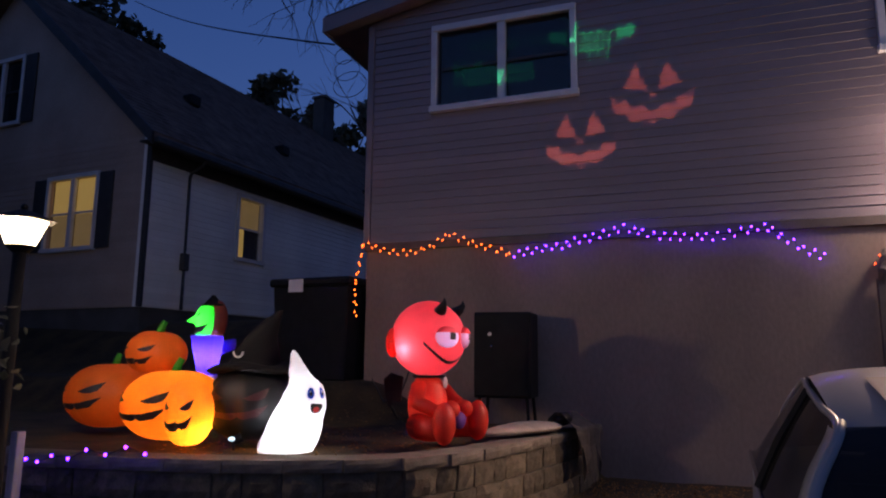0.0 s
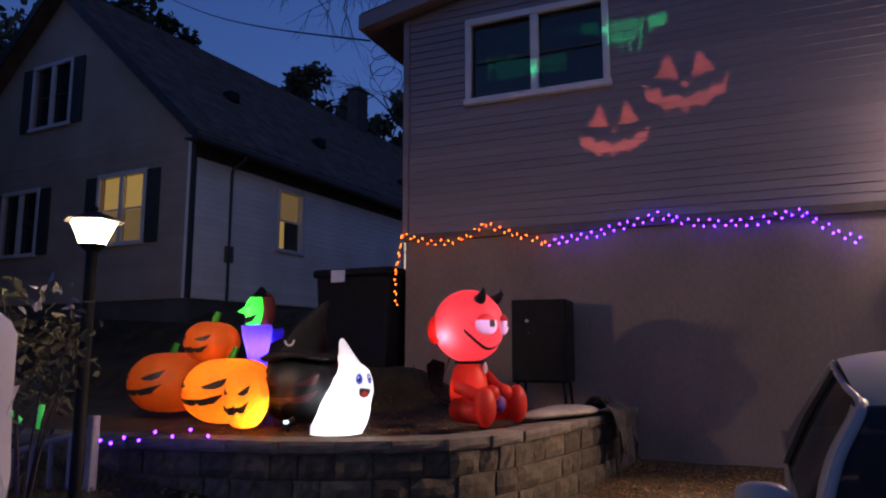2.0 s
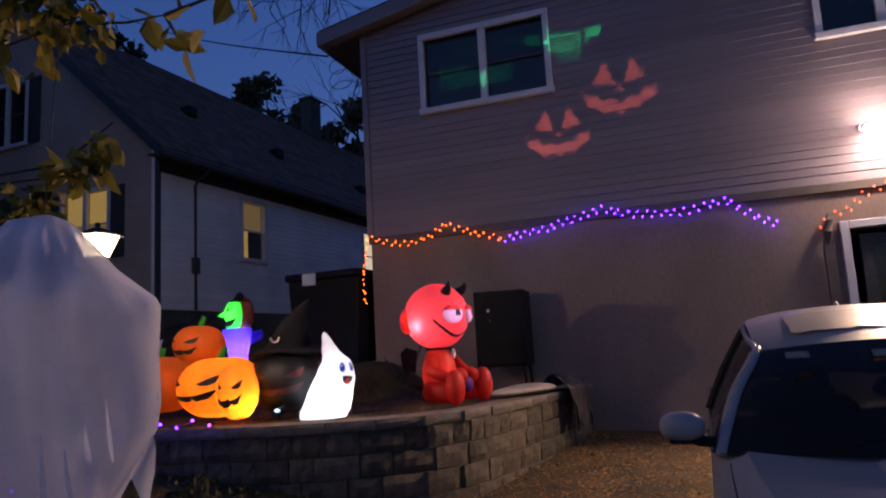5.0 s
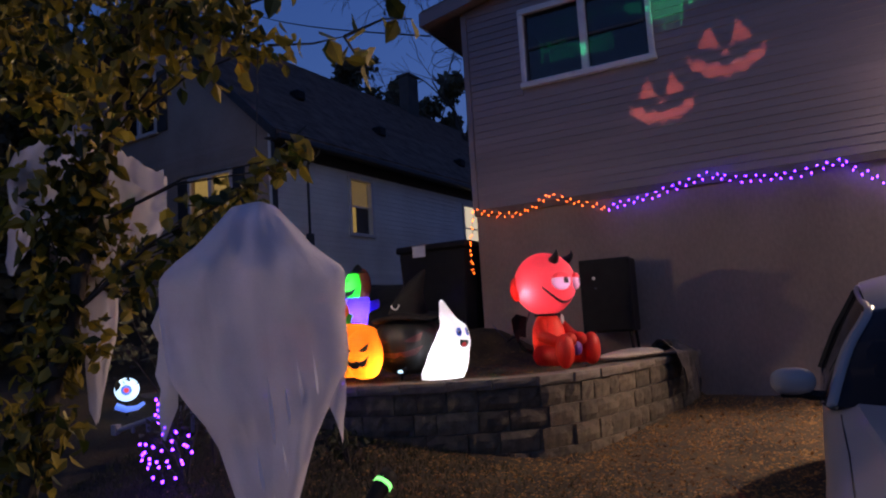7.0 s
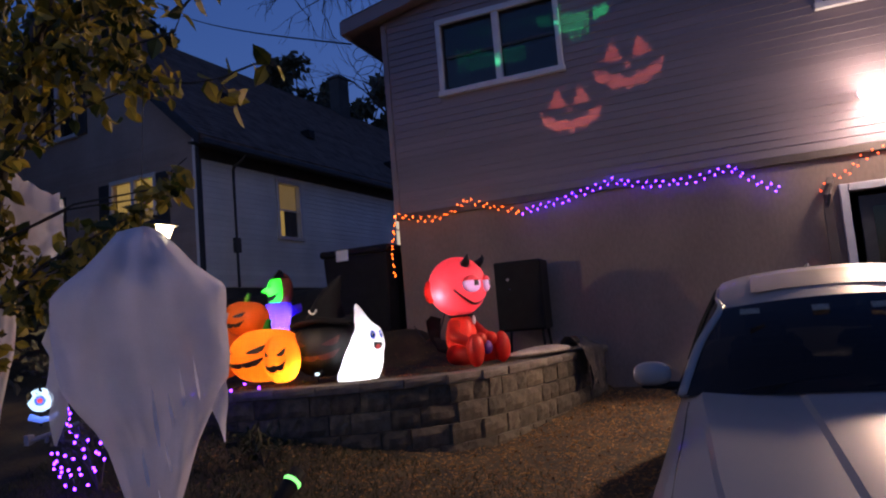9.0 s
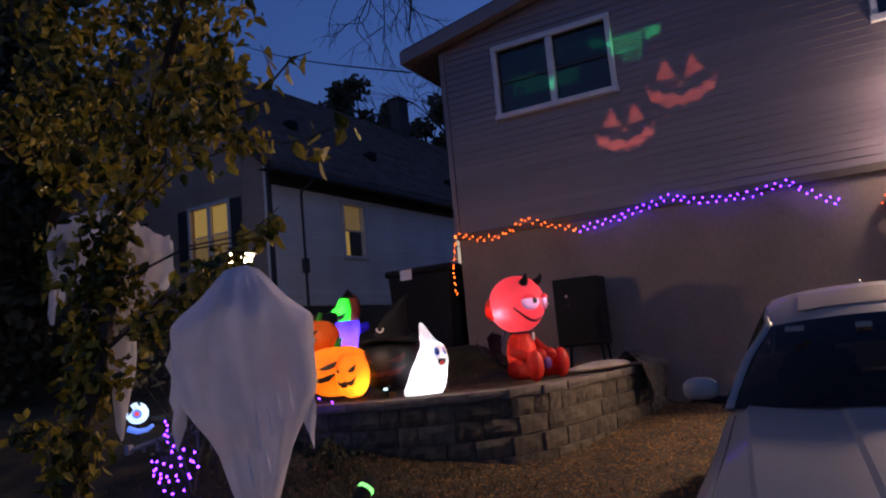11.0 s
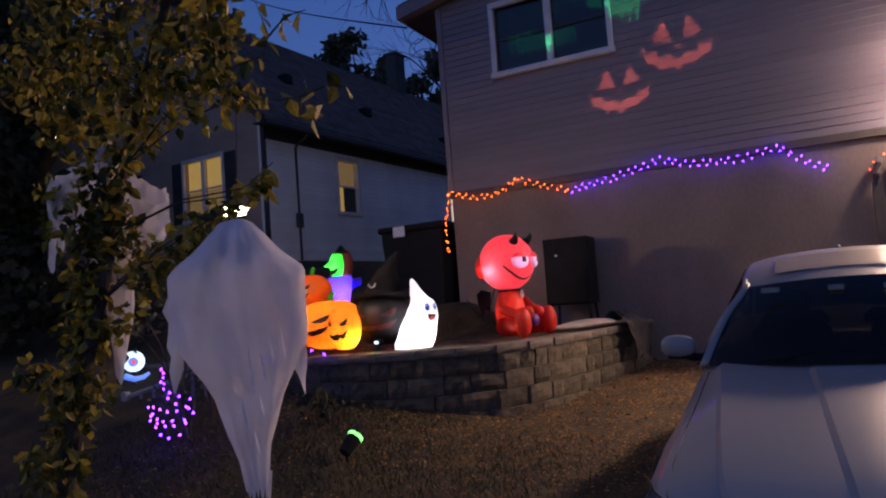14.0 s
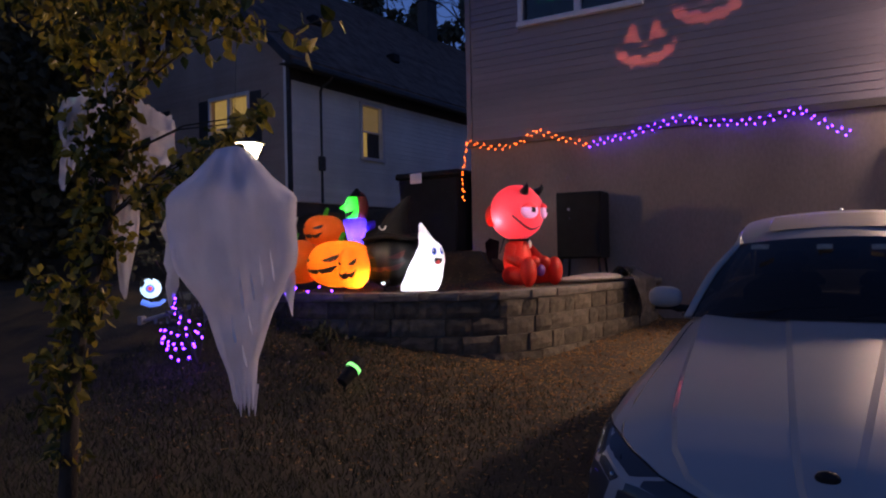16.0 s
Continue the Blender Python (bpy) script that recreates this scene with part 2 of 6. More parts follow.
M_FLOOD = mat("flood_lamp_glass", (0.9, 0.9, 0.85), 0.3, var=0.02, bump=0, emit=(1.0, 0.85, 0.65), power=25)
M_CABLE = mat("black_cable", (0.01, 0.01, 0.012), 0.6, var=0.2, bump=0)

# ---- building helpers ----


def thing(name, at=(0, 0, 0), label="", category="", group="", kind="", turn=0):
    ob = new(name)
    ob.empty_display_size = 0.1
    ob.matrix_world = pose(*at, 0, 0, turn)
    return tagged(ob, label, category, group, kind)


def part(name, bm, material, parent=None, label="", smooth=False, at=None, bevel=0.0):
    if bevel:
        bmesh.ops.bevel(bm, geom=[e for e in bm.edges if e.is_manifold and e.calc_face_angle(0) > 0.6], offset=bevel, segments=1, affect="EDGES")
    me = bpy.data.meshes.new(name)
    bm.to_mesh(me)
    bm.free()
    me.materials.append(material)
    if smooth:
        me.shade_smooth()
    ob = new(name, me)
    if parent:
        ob.parent = parent
    if at is not None:
        ob.matrix_basis = at if isinstance(at, Matrix) else Matrix.Translation(at)
    if label:
        ob["label"] = label
    return ob


def box(x0, x1, y0, y1, z0, z1, bm=None):
    bm = bm or bmesh.new()
    m = Matrix.Translation(((x0 + x1) / 2, (y0 + y1) / 2, (z0 + z1) / 2)) @ Matrix.Diagonal((x1 - x0, y1 - y0, z1 - z0, 1))
    bmesh.ops.create_cube(bm, size=1, matrix=m)
    return bm


def rod(a, b, r0, r1=None, seg=10, bm=None, caps=True):
    bm = bm or bmesh.new()
    a, b = Vector(a), Vector(b)
    d = b - a
    m = Matrix.Translation((a + b) / 2) @ d.to_track_quat("Z", "Y").to_matrix().to_4x4()
    bmesh.ops.create_cone(bm, cap_ends=caps, segments=seg, radius1=r0, radius2=r0 if r1 is None else r1, depth=d.length, matrix=m)
    return bm


def ball(c, r, bm=None, u=24, v=16, warp=None, m=None):
    bm = bm or bmesh.new()
    r = (r, r, r) if isinstance(r, (int, float)) else r
    got = bmesh.ops.create_uvsphere(bm, u_segments=u, v_segments=v, radius=1)
    for vert in got["verts"]:
        p = warp(vert.co.copy()) if warp else vert.co
        p = Vector((p[0] * r[0], p[1] * r[1], p[2] * r[2]))
        vert.co = Vector(c) + (m @ p if m else p)
    return bm


def pipe(points, r, seg=6, bm=None, taper=None):
    """A tube along points."""
    bm = bm or bmesh.new()
    pts = [Vector(p) for p in points]
    rings = []
    for i, p in enumerate(pts):
        d = (pts[min(i + 1, len(pts) - 1)] - pts[max(i - 1, 0)]).normalized()
        q = d.to_track_quat("Z", "Y").to_matrix()
        rr = r if taper is None else r + (taper - r) * i / (len(pts) - 1)
        rings.append([bm.verts.new(p + q @ Vector((rr * math.cos(k * 2 * math.pi / seg), rr * math.sin(k * 2 * math.pi / seg), 0))) for k in range(seg)])
    for a, b in zip(rings, rings[1:]):
        for k in range(seg):
            bm.faces.new((a[k], a[(k + 1) % seg], b[(k + 1) % seg], b[k]))
    bm.faces.new(rings[0][::-1])
    bm.faces.new(rings[-1])
    return bm


def sheet(rows, bm=None):
    """A quad grid through rows of points."""
    bm = bm or bmesh.new()
    vs = [[bm.verts.new(p) for p in row] for row in rows]
    for a, b in zip(vs, vs[1:]):
        for i in range(len(a) - 1):
            bm.faces.new((a[i], a[i + 1], b[i + 1], b[i]))
    return bm


def decal(shape, center, r, lift=1.012, cuts=2, warp=None):
    """A printed patch on an ellipsoid; shape in degrees: (azimuth to the figure's left, elevation); front is -y."""
    bm = bmesh.new()
    f = bm.faces.new([bm.verts.new((a, e, 0)) for a, e in shape])
    bmesh.ops.triangulate(bm, faces=[f])
    bmesh.ops.subdivide_edges(bm, edges=bm.edges[:], cuts=cuts, use_grid_fill=True)
    for v in bm.verts:
        a, e = radians(v.co.x), radians(v.co.y)
        p = Vector((math.sin(a) * math.cos(e), -math.cos(a) * math.cos(e), math.sin(e)))
        if warp:
            p = warp(p)
        v.co = Vector(center) + Vector((p.x * r[0], p.y * r[1], p.z * r[2])) * lift
    return bm


def smooth01(x, a, b):
    t = max(0.0, min(1.0, (x - a) / (b - a)))
    return t * t * (3 - 2 * t)


rng = random.Random(7)

# ---- ground ----
WALL = [(-6.4, 3.9), (-5.3, 4.0), (-4.68, 4.09), (-4.05, 4.2), (-3.3, 4.37), (-2.75, 4.58), (-2.3, 4.83), (-1.98, 5.12), (-1.76, 5.5), (-1.6, 6.0),
        (-1.46, 6.6), (-1.28, 7.5), (-1.1, 8.66)]
TOP = 0.85


def side_of_wall(x, y):
    """Distance to the wall's outer line: positive on the terrace."""
    best, sign = 1e9, 1
    for (ax, ay), (bx, by) in zip(WALL, WALL[1:]):
        dx, dy = bx - ax, by - ay
        k = max(0, min(1, ((x - ax) * dx + (y - ay) * dy) / (dx * dx + dy * dy)))
        d = math.hypot(x - ax - k * dx, y - ay - k * dy)
        if d < best:
            best, sign = d, (1 if dx * (y - ay) - dy * (x - ax) > 0 else -1)
    return best * sign


def lawn(x, y):
    z = 0.20 * smooth01(y, 0.8, 4.4) * max(0.0, -x - 1.75) * (1 - 0.6 * smooth01(-x, 5, 12))
    z += 0.055 * max(0.0, min(y, 9.5) - 4.6) - 0.09 * (1 - smooth01(y, -2.0, 4.0))
    z -= 0.12 * smooth01(x, -0.6, 0.8) * (1 - smooth01(y, 0.5, 4.0))
    return z


def terrace(x, y):
    z = TOP - 0.05
    if x < -3.0:
        z += 0.5 * smooth01(y, 7.5, 8.4) * smooth01(-x, 3.0, 4.2) + 1.0 * smooth01(y, 8.8, 11.0) * smooth01(-x, 3.0, 4.2)
    return z


def height(x, y):
    d = side_of_wall(x, y)
    if x < -6.2:
        d = min(d, y - 3.9)
    t = smooth01(d, 0.06, 0.22)
    z = lawn(x, y) * (1 - t) + terrace(x, y) * t
    n = noise.noise((x * 1.7, y * 1.7, 0)) * 0.02 + noise.noise((x * 6, y * 6, 3)) * 0.008
    return z + n


def axis(lo, hi, step, far):
    near = [lo + i * step for i in range(int((hi - lo) / step) + 1)]
    out, g = [], step
    p = hi
    while p < far:
        g *= 1.35
        p += g
        out.append(p)
    left, g, p = [], step, lo
    while p > -far:
        g *= 1.35
        p -= g
        left.append(p)
    return left[::-1] + near + out


xs, ys = axis(-7.0, 3.2, 0.12, 400), axis(-3.0, 11.4, 0.12, 400)
ground = part("ground", sheet([[(x, y, height(x, y)) for x in xs] for y in ys]), M_GROUND, smooth=True)
tagged(ground, "worn brown autumn lawn and driveway, sloping gently", "ground", kind="structure")

# ---- the grey house ----
HX0, HX1, HY = -4.28, 7.5, 8.68
SPLIT = 3.12
house = thing("house", (0, 0, 0), "grey vinyl-sided house over a brown painted masonry ground floor", "house")
WX0, WX1, WZ0, WZ1 = -3.22, -1.33, 5.11, 6.24
VX0, VX1, VZ0, VZ1 = 2.26, 3.6, 5.17, 6.24


def wall_with_holes(y0, y1, x0, x1, z0, z1, holes):
    bm = bmesh.new()
    cur = x0
    for a, b, c, d in sorted(holes):
        box(cur, a, y0, y1, z0, z1, bm)
        box(a, b, y0, y1, z0, c, bm)
        box(a, b, y0, y1, d, z1, bm)
        cur = b
    box(cur, x1, y0, y1, z0, z1, bm)
    return bm


EX, EY, EAVE = HX0 - 0.66, HY - 0.22, 6.44
XR = 1.6


def roof_z(x):
    """Underside of the roof."""
    return EAVE + (XR - EX - abs(x - XR)) * 0.19


part("upper_wall", wall_with_holes(HY + 0.02, HY + 0.2, HX0, HX1, SPLIT, 6.3, [(WX0, WX1, WZ0, WZ1), (VX0, VX1, VZ0, VZ1)]), M_SIDING, house)
gable = bmesh.new()
loop = [(HX0, 6.3), (HX1, 6.3), (HX1, roof_z(HX1) - 0.01), (XR, roof_z(XR) - 0.01), (HX0, roof_z(HX0) - 0.01)]
fr, bk = ([gable.verts.new((x, y, zz)) for x, zz in loop] for y in (HY + 0.02, HY + 0.2))
gable.faces.new(fr)
gable.faces.new(bk[::-1])
for i in range(5):
    gable.faces.new((fr[i], bk[i], bk[(i + 1) % 5], fr[(i + 1) % 5]))
part("gable_wall", gable, M_SIDING, house)
part("lower_wall", wall_with_holes(HY + 0.04, HY + 0.26, HX0, HX1, -0.3, SPLIT, [(2.22, 3.5, 0.2, 2.62)]), M_RENDER, house, "brown painted masonry wall")
part("side_wall", box(HX0, HX0 + 0.2, HY + 0.201, 19, 0.6, 6.43), M_SIDING, house)
part("back_wall", box(HX0, HX1, 19.0, 19.2, 0.6, 6.0), M_SIDING, house)
part("far_side_wall", box(HX1 - 0.2, HX1, HY + 0.261, 18.99, -0.3, 6.5), M_SIDING, house)
part("belt_trim", box(HX0 - 0.02, HX1, HY - 0.015, HY + 0.035, SPLIT - 0.02, SPLIT + 0.09), M_BROWN_TRIM, house, bevel=0.006)
part("corner_board", box(HX0 - 0.03, HX0 + 0.06, HY - 0.022, HY + 0.018, SPLIT + 0.092, 6.5), M_SIDING, house)


def lap_board(x0, x1, z0, z1, y, lean=0.019):
    """One lapped board on a wall that faces -y: its lower edge stands proud."""
    bm = bmesh.new()
    q = [bm.verts.new(p) for p in ((x0, y - lean, z0), (x1, y - lean, z0), (x1, y - 0.003, z1), (x0, y - 0.003, z1),
                                   (x0, y, z0), (x1, y, z0), (x1, y, z1), (x0, y, z1))]
    for f in ((0, 1, 2, 3), (4, 0, 3, 7), (1, 5, 6, 2), (4, 5, 1, 0), (3, 2, 6, 7)):
        bm.faces.new([q[i] for i in f])
    return bm


z, step = SPLIT + 0.095, 0.115
while z < 7.4:
    z1 = z + step
    cuts = [(HX0 + 0.065, HX1)]
    for a, b, c, d in ((WX0 - 0.09, WX1 + 0.09, WZ0 - 0.1, WZ1 + 0.09), (VX0 - 0.09, VX1 + 0.09, VZ0 - 0.1, VZ1 + 0.09)):
        if z1 > c and z < d:
            cuts = [piece for s, e in cuts for piece in (((s, min(e, a)), (max(s, b), e)) if s < b and e > a else ((s, e),)) if piece[1] - piece[0] > 0.03]
    for s, e in cuts:
        s2 = max(s, EX + (z1 - EAVE) / 0.19)
        if s2 < e - 0.05:
            part("siding_board", lap_board(s2, e, z, z1, HY + 0.018), M_SIDING, house)
    z = z1


def sash_window(name, x0, x1, z0, z1, y, parent, glass, back, trim=M_TRIM, panes=2, label="", width=0.085):
    w = part(name, box(x0 - width, x1 + width, y - 0.045, y + 0.02, z1 - 0.01, z1 + width), trim, parent, label, bevel=0.008)
    part("sill", box(x0 - width - 0.02, x1 + width + 0.02, y - 0.07, y + 0.02, z0 - width, z0 + 0.005), trim, w, bevel=0.008)
    for a in (x0 - width, x1):
        part("side_casing", box(a, a + width, y - 0.045, y + 0.02, z0 + 0.006, z1 - 0.011), trim, w, bevel=0.008)
    step = (x1 - x0) / panes
    for i in range(panes):
        a, b = x0 + i * step, x0 + (i + 1) * step
        if i:
            part("mullion", box(a - 0.055, a + 0.055, y - 0.03, y + 0.05, z0 + 0.006, z1 - 0.011), trim, w, bevel=0.006)
        part("meeting_rail", box(a + 0.056, b - 0.056, y + 0.03, y + 0.06, (z0 + z1) / 2 - 0.02, (z0 + z1) / 2 + 0.02), trim if back else M_DARK_WOOD, w)
        pane = part("pane", box(a + 0.02, b - 0.02, y + 0.065, y + 0.07, z0, z1), glass, w)
        pane.visible_shadow = False
        if back:
            part("blind", box(a + 0.02, b - 0.02, y + 0.1, y + 0.11, z0, (z0 + z1) / 2 - 0.02), back[1], w)
            part("blind", box(a + 0.02, b - 0.02, y + 0.1, y + 0.11, (z0 + z1) / 2 - 0.02, z1), back[0], w)
    if not back:
        room = box(x0 - 0.3, x1 + 0.3, y + 0.25, y + 2.2, z0 - 0.3, z1 + 0.2)
        bmesh.ops.delete(room, geom=[f for f in room.faces if f.normal.y < -0.5], context="FACES")
        part("room", room, M_ROOM, w, "dark unlit room behind the glass")
    return w


sash_window("window", WX0, WX1, WZ0, WZ1, HY, house, M_GLASS, None, label="white-trimmed twin window with dark panes")
sash_window("window", VX0, VX1, VZ0, VZ1, HY, house, M_GLASS, None, label="white-trimmed window with dark panes")

# low gable roof with deep overhangs
roof = bmesh.new()
prof = [(EX, EAVE), (XR, roof_z(XR)), (2 * XR - EX, EAVE)]
for y in (EY, 19.6):
    for dz in (0.0, 0.2):
        for x, zz in prof:
            roof.verts.new((x, y, zz + dz))
roof.verts.ensure_lookup_table()
v = roof.verts
for a in (0, 1):
    roof.faces.new((v[a], v[a + 1], v[a + 4], v[a + 3]))
    roof.faces.new((v[a + 6], v[a + 9], v[a + 10], v[a + 7]))
    roof.faces.new((v[a], v[a + 6], v[a + 7], v[a + 1]))
    roof.faces.new((v[a + 3], v[a + 4], v[a + 10], v[a + 9]))
roof.faces.new((v[0], v[3], v[9], v[6]))
roof.faces.new((v[2], v[8], v[11], v[5]))
part("roof", roof, M_SOFFIT, house, "low-pitched roof with a brown boarded underside")
for (xa, za), (xb, zb) in zip(prof, prof[1:]):
    fas = bmesh.new()
    q = [fas.verts.new(p) for y in (EY - 0.035, EY - 0.004) for p in ((xa, y, za - 0.03), (xb, y, zb - 0.03), (xb, y, zb + 0.2), (xa, y, za + 0.2))]
    for f in ((0, 1, 2, 3), (7, 6, 5, 4), (0, 4, 5, 1), (3, 2, 6, 7), (0, 3, 7, 4), (1, 5, 6, 2)):
        fas.faces.new([q[i] for i in f])
    part("rake_board", fas, M_SIDING, house, "grey rake board")
part("eave_fascia", box(EX - 0.035, EX - 0.003, EY - 0.03, 19.6, EAVE - 0.03, EAVE + 0.2), M_SIDING, house)
part("roof_shingles", sheet([[(x, y, zz + 0.212) for x, zz in prof] for y in (EY - 0.05, 19.6)]), M_ROOF, house)

# porch door and downspout beside the garage corner
door = part("door", box(2.36, 3.4, HY + 0.1, HY + 0.15, 0.25, 2.55), M_DARK_WOOD, house, "dark door with a glazed upper half")
part("door_glass", box(2.5, 3.26, HY + 0.085, HY + 0.098, 1.2, 2.4), M_GLASS, door)
for a, b in ((2.14, 2.24), (3.46, 3.56)):
    part("door_casing", box(a, b, HY - 0.03, HY + 0.09, 0.1, 2.72), M_TRIM, house, bevel=0.008)
part("door_head", box(2.245, 3.455, HY - 0.03, HY + 0.09, 2.62, 2.72), M_TRIM, house, bevel=0.008)
spout = bmesh.new()
box(1.93, 2.04, HY - 0.11, HY - 0.02, 0.15, 2.5, spout)
pipe([(1.985, HY - 0.065, 2.45), (1.985, HY - 0.12, 2.6), (2.02, HY - 0.10, 2.72), (2.05, HY - 0.02, 2.8)], 0.05, 8, spout)
part("downspout", spout, M_BROWN_TRIM, house, "dark brown metal downspout")
flood = thing("flood_light", (2.55, HY, 3.86), "white twin-head flood light, switched on", "flood light")
part("junction_plate", rod((0, 0.0, 0), (0, -0.04, 0), 0.06), M_TRIM, flood)
part("lamp_arm", pipe([(0, -0.04, 0), (0, -0.14, -0.03), (0, -0.2, -0.08)], 0.015, 6), M_TRIM, flood)
head = part("lamp_head", rod((0, -0.2, -0.02), (0, -0.34, -0.1), 0.05, 0.085, 14), M_TRIM, flood)
part("lamp_glass", rod((0, -0.342, -0.1), (0, -0.35, -0.105), 0.075, 0.075, 14), M_FLOOD, head)

# ---- the neighbouring house ----
nb = thing("neighbour_house", (-9.84, 10.26, 0), "steep-roofed dark house with pale blue side wall and lit windows", "house", turn=-4.0)
NW, ND, NE, NR = 9.2, 19.0, 6.05, 10.15
NB = 2.55
side_holes = [(2.60, 3.42, 3.86, 5.25)]
bm = bmesh.new()
cur = 0.0
for a, b, c, d in side_holes:
    box(-0.2, -0.02, cur, a, NB, NE, bm)
    box(-0.2, -0.02, a, b, NB, c, bm)
    box(-0.2, -0.02, a, b, d, NE, bm)
    cur = b
box(-0.2, -0.02, cur, ND, NB, NE, bm)
part("side_wall", bm, M_NSIDING, nb, "pale blue-grey lap siding")
LW = (-2.86, -1.46, 3.8, 5.27)
UW = (-5.55, -4.2, 6.8, 8.3)
MW = (-6.4, -5.1, 3.75, 5.22)
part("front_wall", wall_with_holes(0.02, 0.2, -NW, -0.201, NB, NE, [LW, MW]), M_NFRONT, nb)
gab = bmesh.new()


def nroof(x):
    return NE + (NR - NE) * (1 - abs(x + NW / 2) / (NW / 2))


for a, b, base in ((-NW, UW[0], None), (UW[0], UW[1], UW[3]), (UW[1], 0.0, None)):
    zs = base or NE
    mids = [a] + ([-NW / 2] if a < -NW / 2 < b else []) + [b]
    loop = [(a, zs), (b, zs)] + [(x, max(nroof(x) - 0.02, zs + 0.005)) for x in mids[::-1]]
    fr = [gab.verts.new((x, 0.02, zz)) for x, zz in loop]
    bk = [gab.verts.new((x, 0.2, zz)) for x, zz in loop]
    gab.faces.new(fr)
    gab.faces.new(bk[::-1])
    for i in range(len(fr)):
        j = (i + 1) % len(fr)
        gab.faces.new((fr[i], bk[i], bk[j], fr[j]))
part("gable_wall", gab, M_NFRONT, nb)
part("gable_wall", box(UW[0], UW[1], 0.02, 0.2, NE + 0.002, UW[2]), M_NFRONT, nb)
part("foundation", box(-NW, -0.05, 0.05, ND, 0.3, NB), M_FOUND, nb, "dark concrete foundation")
part("back_wall", box(-NW, -0.2, ND - 0.2, ND - 0.01, NB, NE), M_NFRONT, nb)
part("far_wall", box(-NW, -NW + 0.15, 0.21, ND - 0.21, NB, NE), M_NFRONT, nb)
z = NB + 0.03
while z < NE - 0.1:
    z1 = z + 0.125
    spans = [(0.06, ND)]
    a, b, c, d = side_holes[0]
    if z1 > c - 0.1 and z < d + 0.1:
        spans = [(0.06, a - 0.1), (b + 0.1, ND)]
    for s, e in spans:
        board = lap_board(s, e, z, z1, 0.0, 0.016)
        bmesh.ops.rotate(board, cent=(0, 0, 0), matrix=Matrix.Rotation(math.pi / 2, 3, "Z"), verts=board.verts)
        bmesh.ops.translate(board, vec=(-0.02, 0, 0), verts=board.verts)
        part("siding_board", board, M_NSIDING, nb)
    fr = [(-NW, -0.08)]
    for a, b, c, d in (LW, MW):
        if z1 > c - 0.1 and z < d + 0.1:
            fr = [piece for s, e in fr for piece in (((s, min(e, a - 0.5)), (max(s, b + 0.5), e)) if s < b and e > a else ((s, e),)) if piece[1] - piece[0] > 0.05]
    for s, e in fr:
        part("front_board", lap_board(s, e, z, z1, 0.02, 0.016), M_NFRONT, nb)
    z = z1
part("corner_board", box(-0.1, 0.012, -0.012, 0.05, NB, NE - 0.05), M_DARK_WOOD, nb)
for lw, backs in ((LW, (M_BLIND, M_BLIND_DIM)), (UW, None), (MW, None)):
    w = sash_window("window", *lw, 0.0, nb, M_GLASS_LIT if backs else M_GLASS, backs, label="twin window with lit blinds and dark shutters" if backs else "dark twin window with dark shutters")
    for a in (lw[0] - 0.48, lw[1] + 0.1):
        part("shutter", box(a, a + 0.38, -0.03, 0.015, lw[2] - 0.05, lw[3] + 0.05), M_DARK_WOOD, w, bevel=0.006)
sw = part("window", box(-0.03, 0.03, 2.51, 3.51, 5.25, 5.34), M_TRIM, nb, "narrow window with dim warm blind", bevel=0.008)
part("sill", box(-0.03, 0.05, 2.49, 3.53, 3.77, 3.86), M_TRIM, sw, bevel=0.008)
for a in (2.51, 3.42):
    part("side_casing", box(-0.03, 0.03, a, a + 0.09, 3.862, 5.248), M_TRIM, sw, bevel=0.008)
part("meeting_rail", box(-0.09, -0.06, 2.602, 3.418, 4.54, 4.58), M_TRIM, sw)
part("pane", box(-0.1, -0.095, 2.602, 3.418, 3.862, 5.248), M_GLASS_LIT, sw).visible_shadow = False
part("blind", box(-0.14, -0.13, 2.605, 3.415, 4.56, 5.24), M_BLIND_DIM, sw)
part("blind", box(-0.14, -0.13, 2.605, 2.93, 3.87, 4.558), M_BLIND, sw, "strip of lit blind beside a dark curtain")
part("curtain", box(-0.142, -0.128, 2.931, 3.415, 3.87, 4.558), M_DIM_CURTAIN, sw, "dull unlit curtain")
bw = part("window", box(-0.01, 0.03, 8.22, 9.6, 5.18, 5.28), M_TRIM, nb, "brightly lit window further back along the side", bevel=0.008)
part("side_casing", box(-0.01, 0.03, 8.22, 8.32, 3.74, 5.178), M_TRIM, bw, bevel=0.006)
part("side_casing", box(-0.01, 0.03, 9.5, 9.6, 3.74, 5.178), M_TRIM, bw, bevel=0.006)
part("sill", box(-0.01, 0.05, 8.2, 9.62, 3.65, 3.738), M_TRIM, bw, bevel=0.006)
part("blind", box(0.0, 0.012, 8.322, 9.498, 3.74, 5.178), M_BLIND_PALE, bw)
part("meeting_rail", box(0.0125, 0.026, 8.322, 9.498, 4.44, 4.49), M_TRIM, bw)

# shingled roof: a slab and rows of shingles on the slope that shows
slab = bmesh.new()
for y in (-0.35, ND + 0.3):
    for x, zz in ((0.42, NE - 0.42), (-NW / 2, NR), (-NW - 0.42, NE - 0.42)):
        slab.verts.new((x, y, zz))
    for x, zz in ((0.42, NE - 0.22), (-NW / 2, NR + 0.2), (-NW - 0.42, NE - 0.22)):
        slab.verts.new((x, y, zz))
slab.verts.ensure_lookup_table()
v = slab.verts
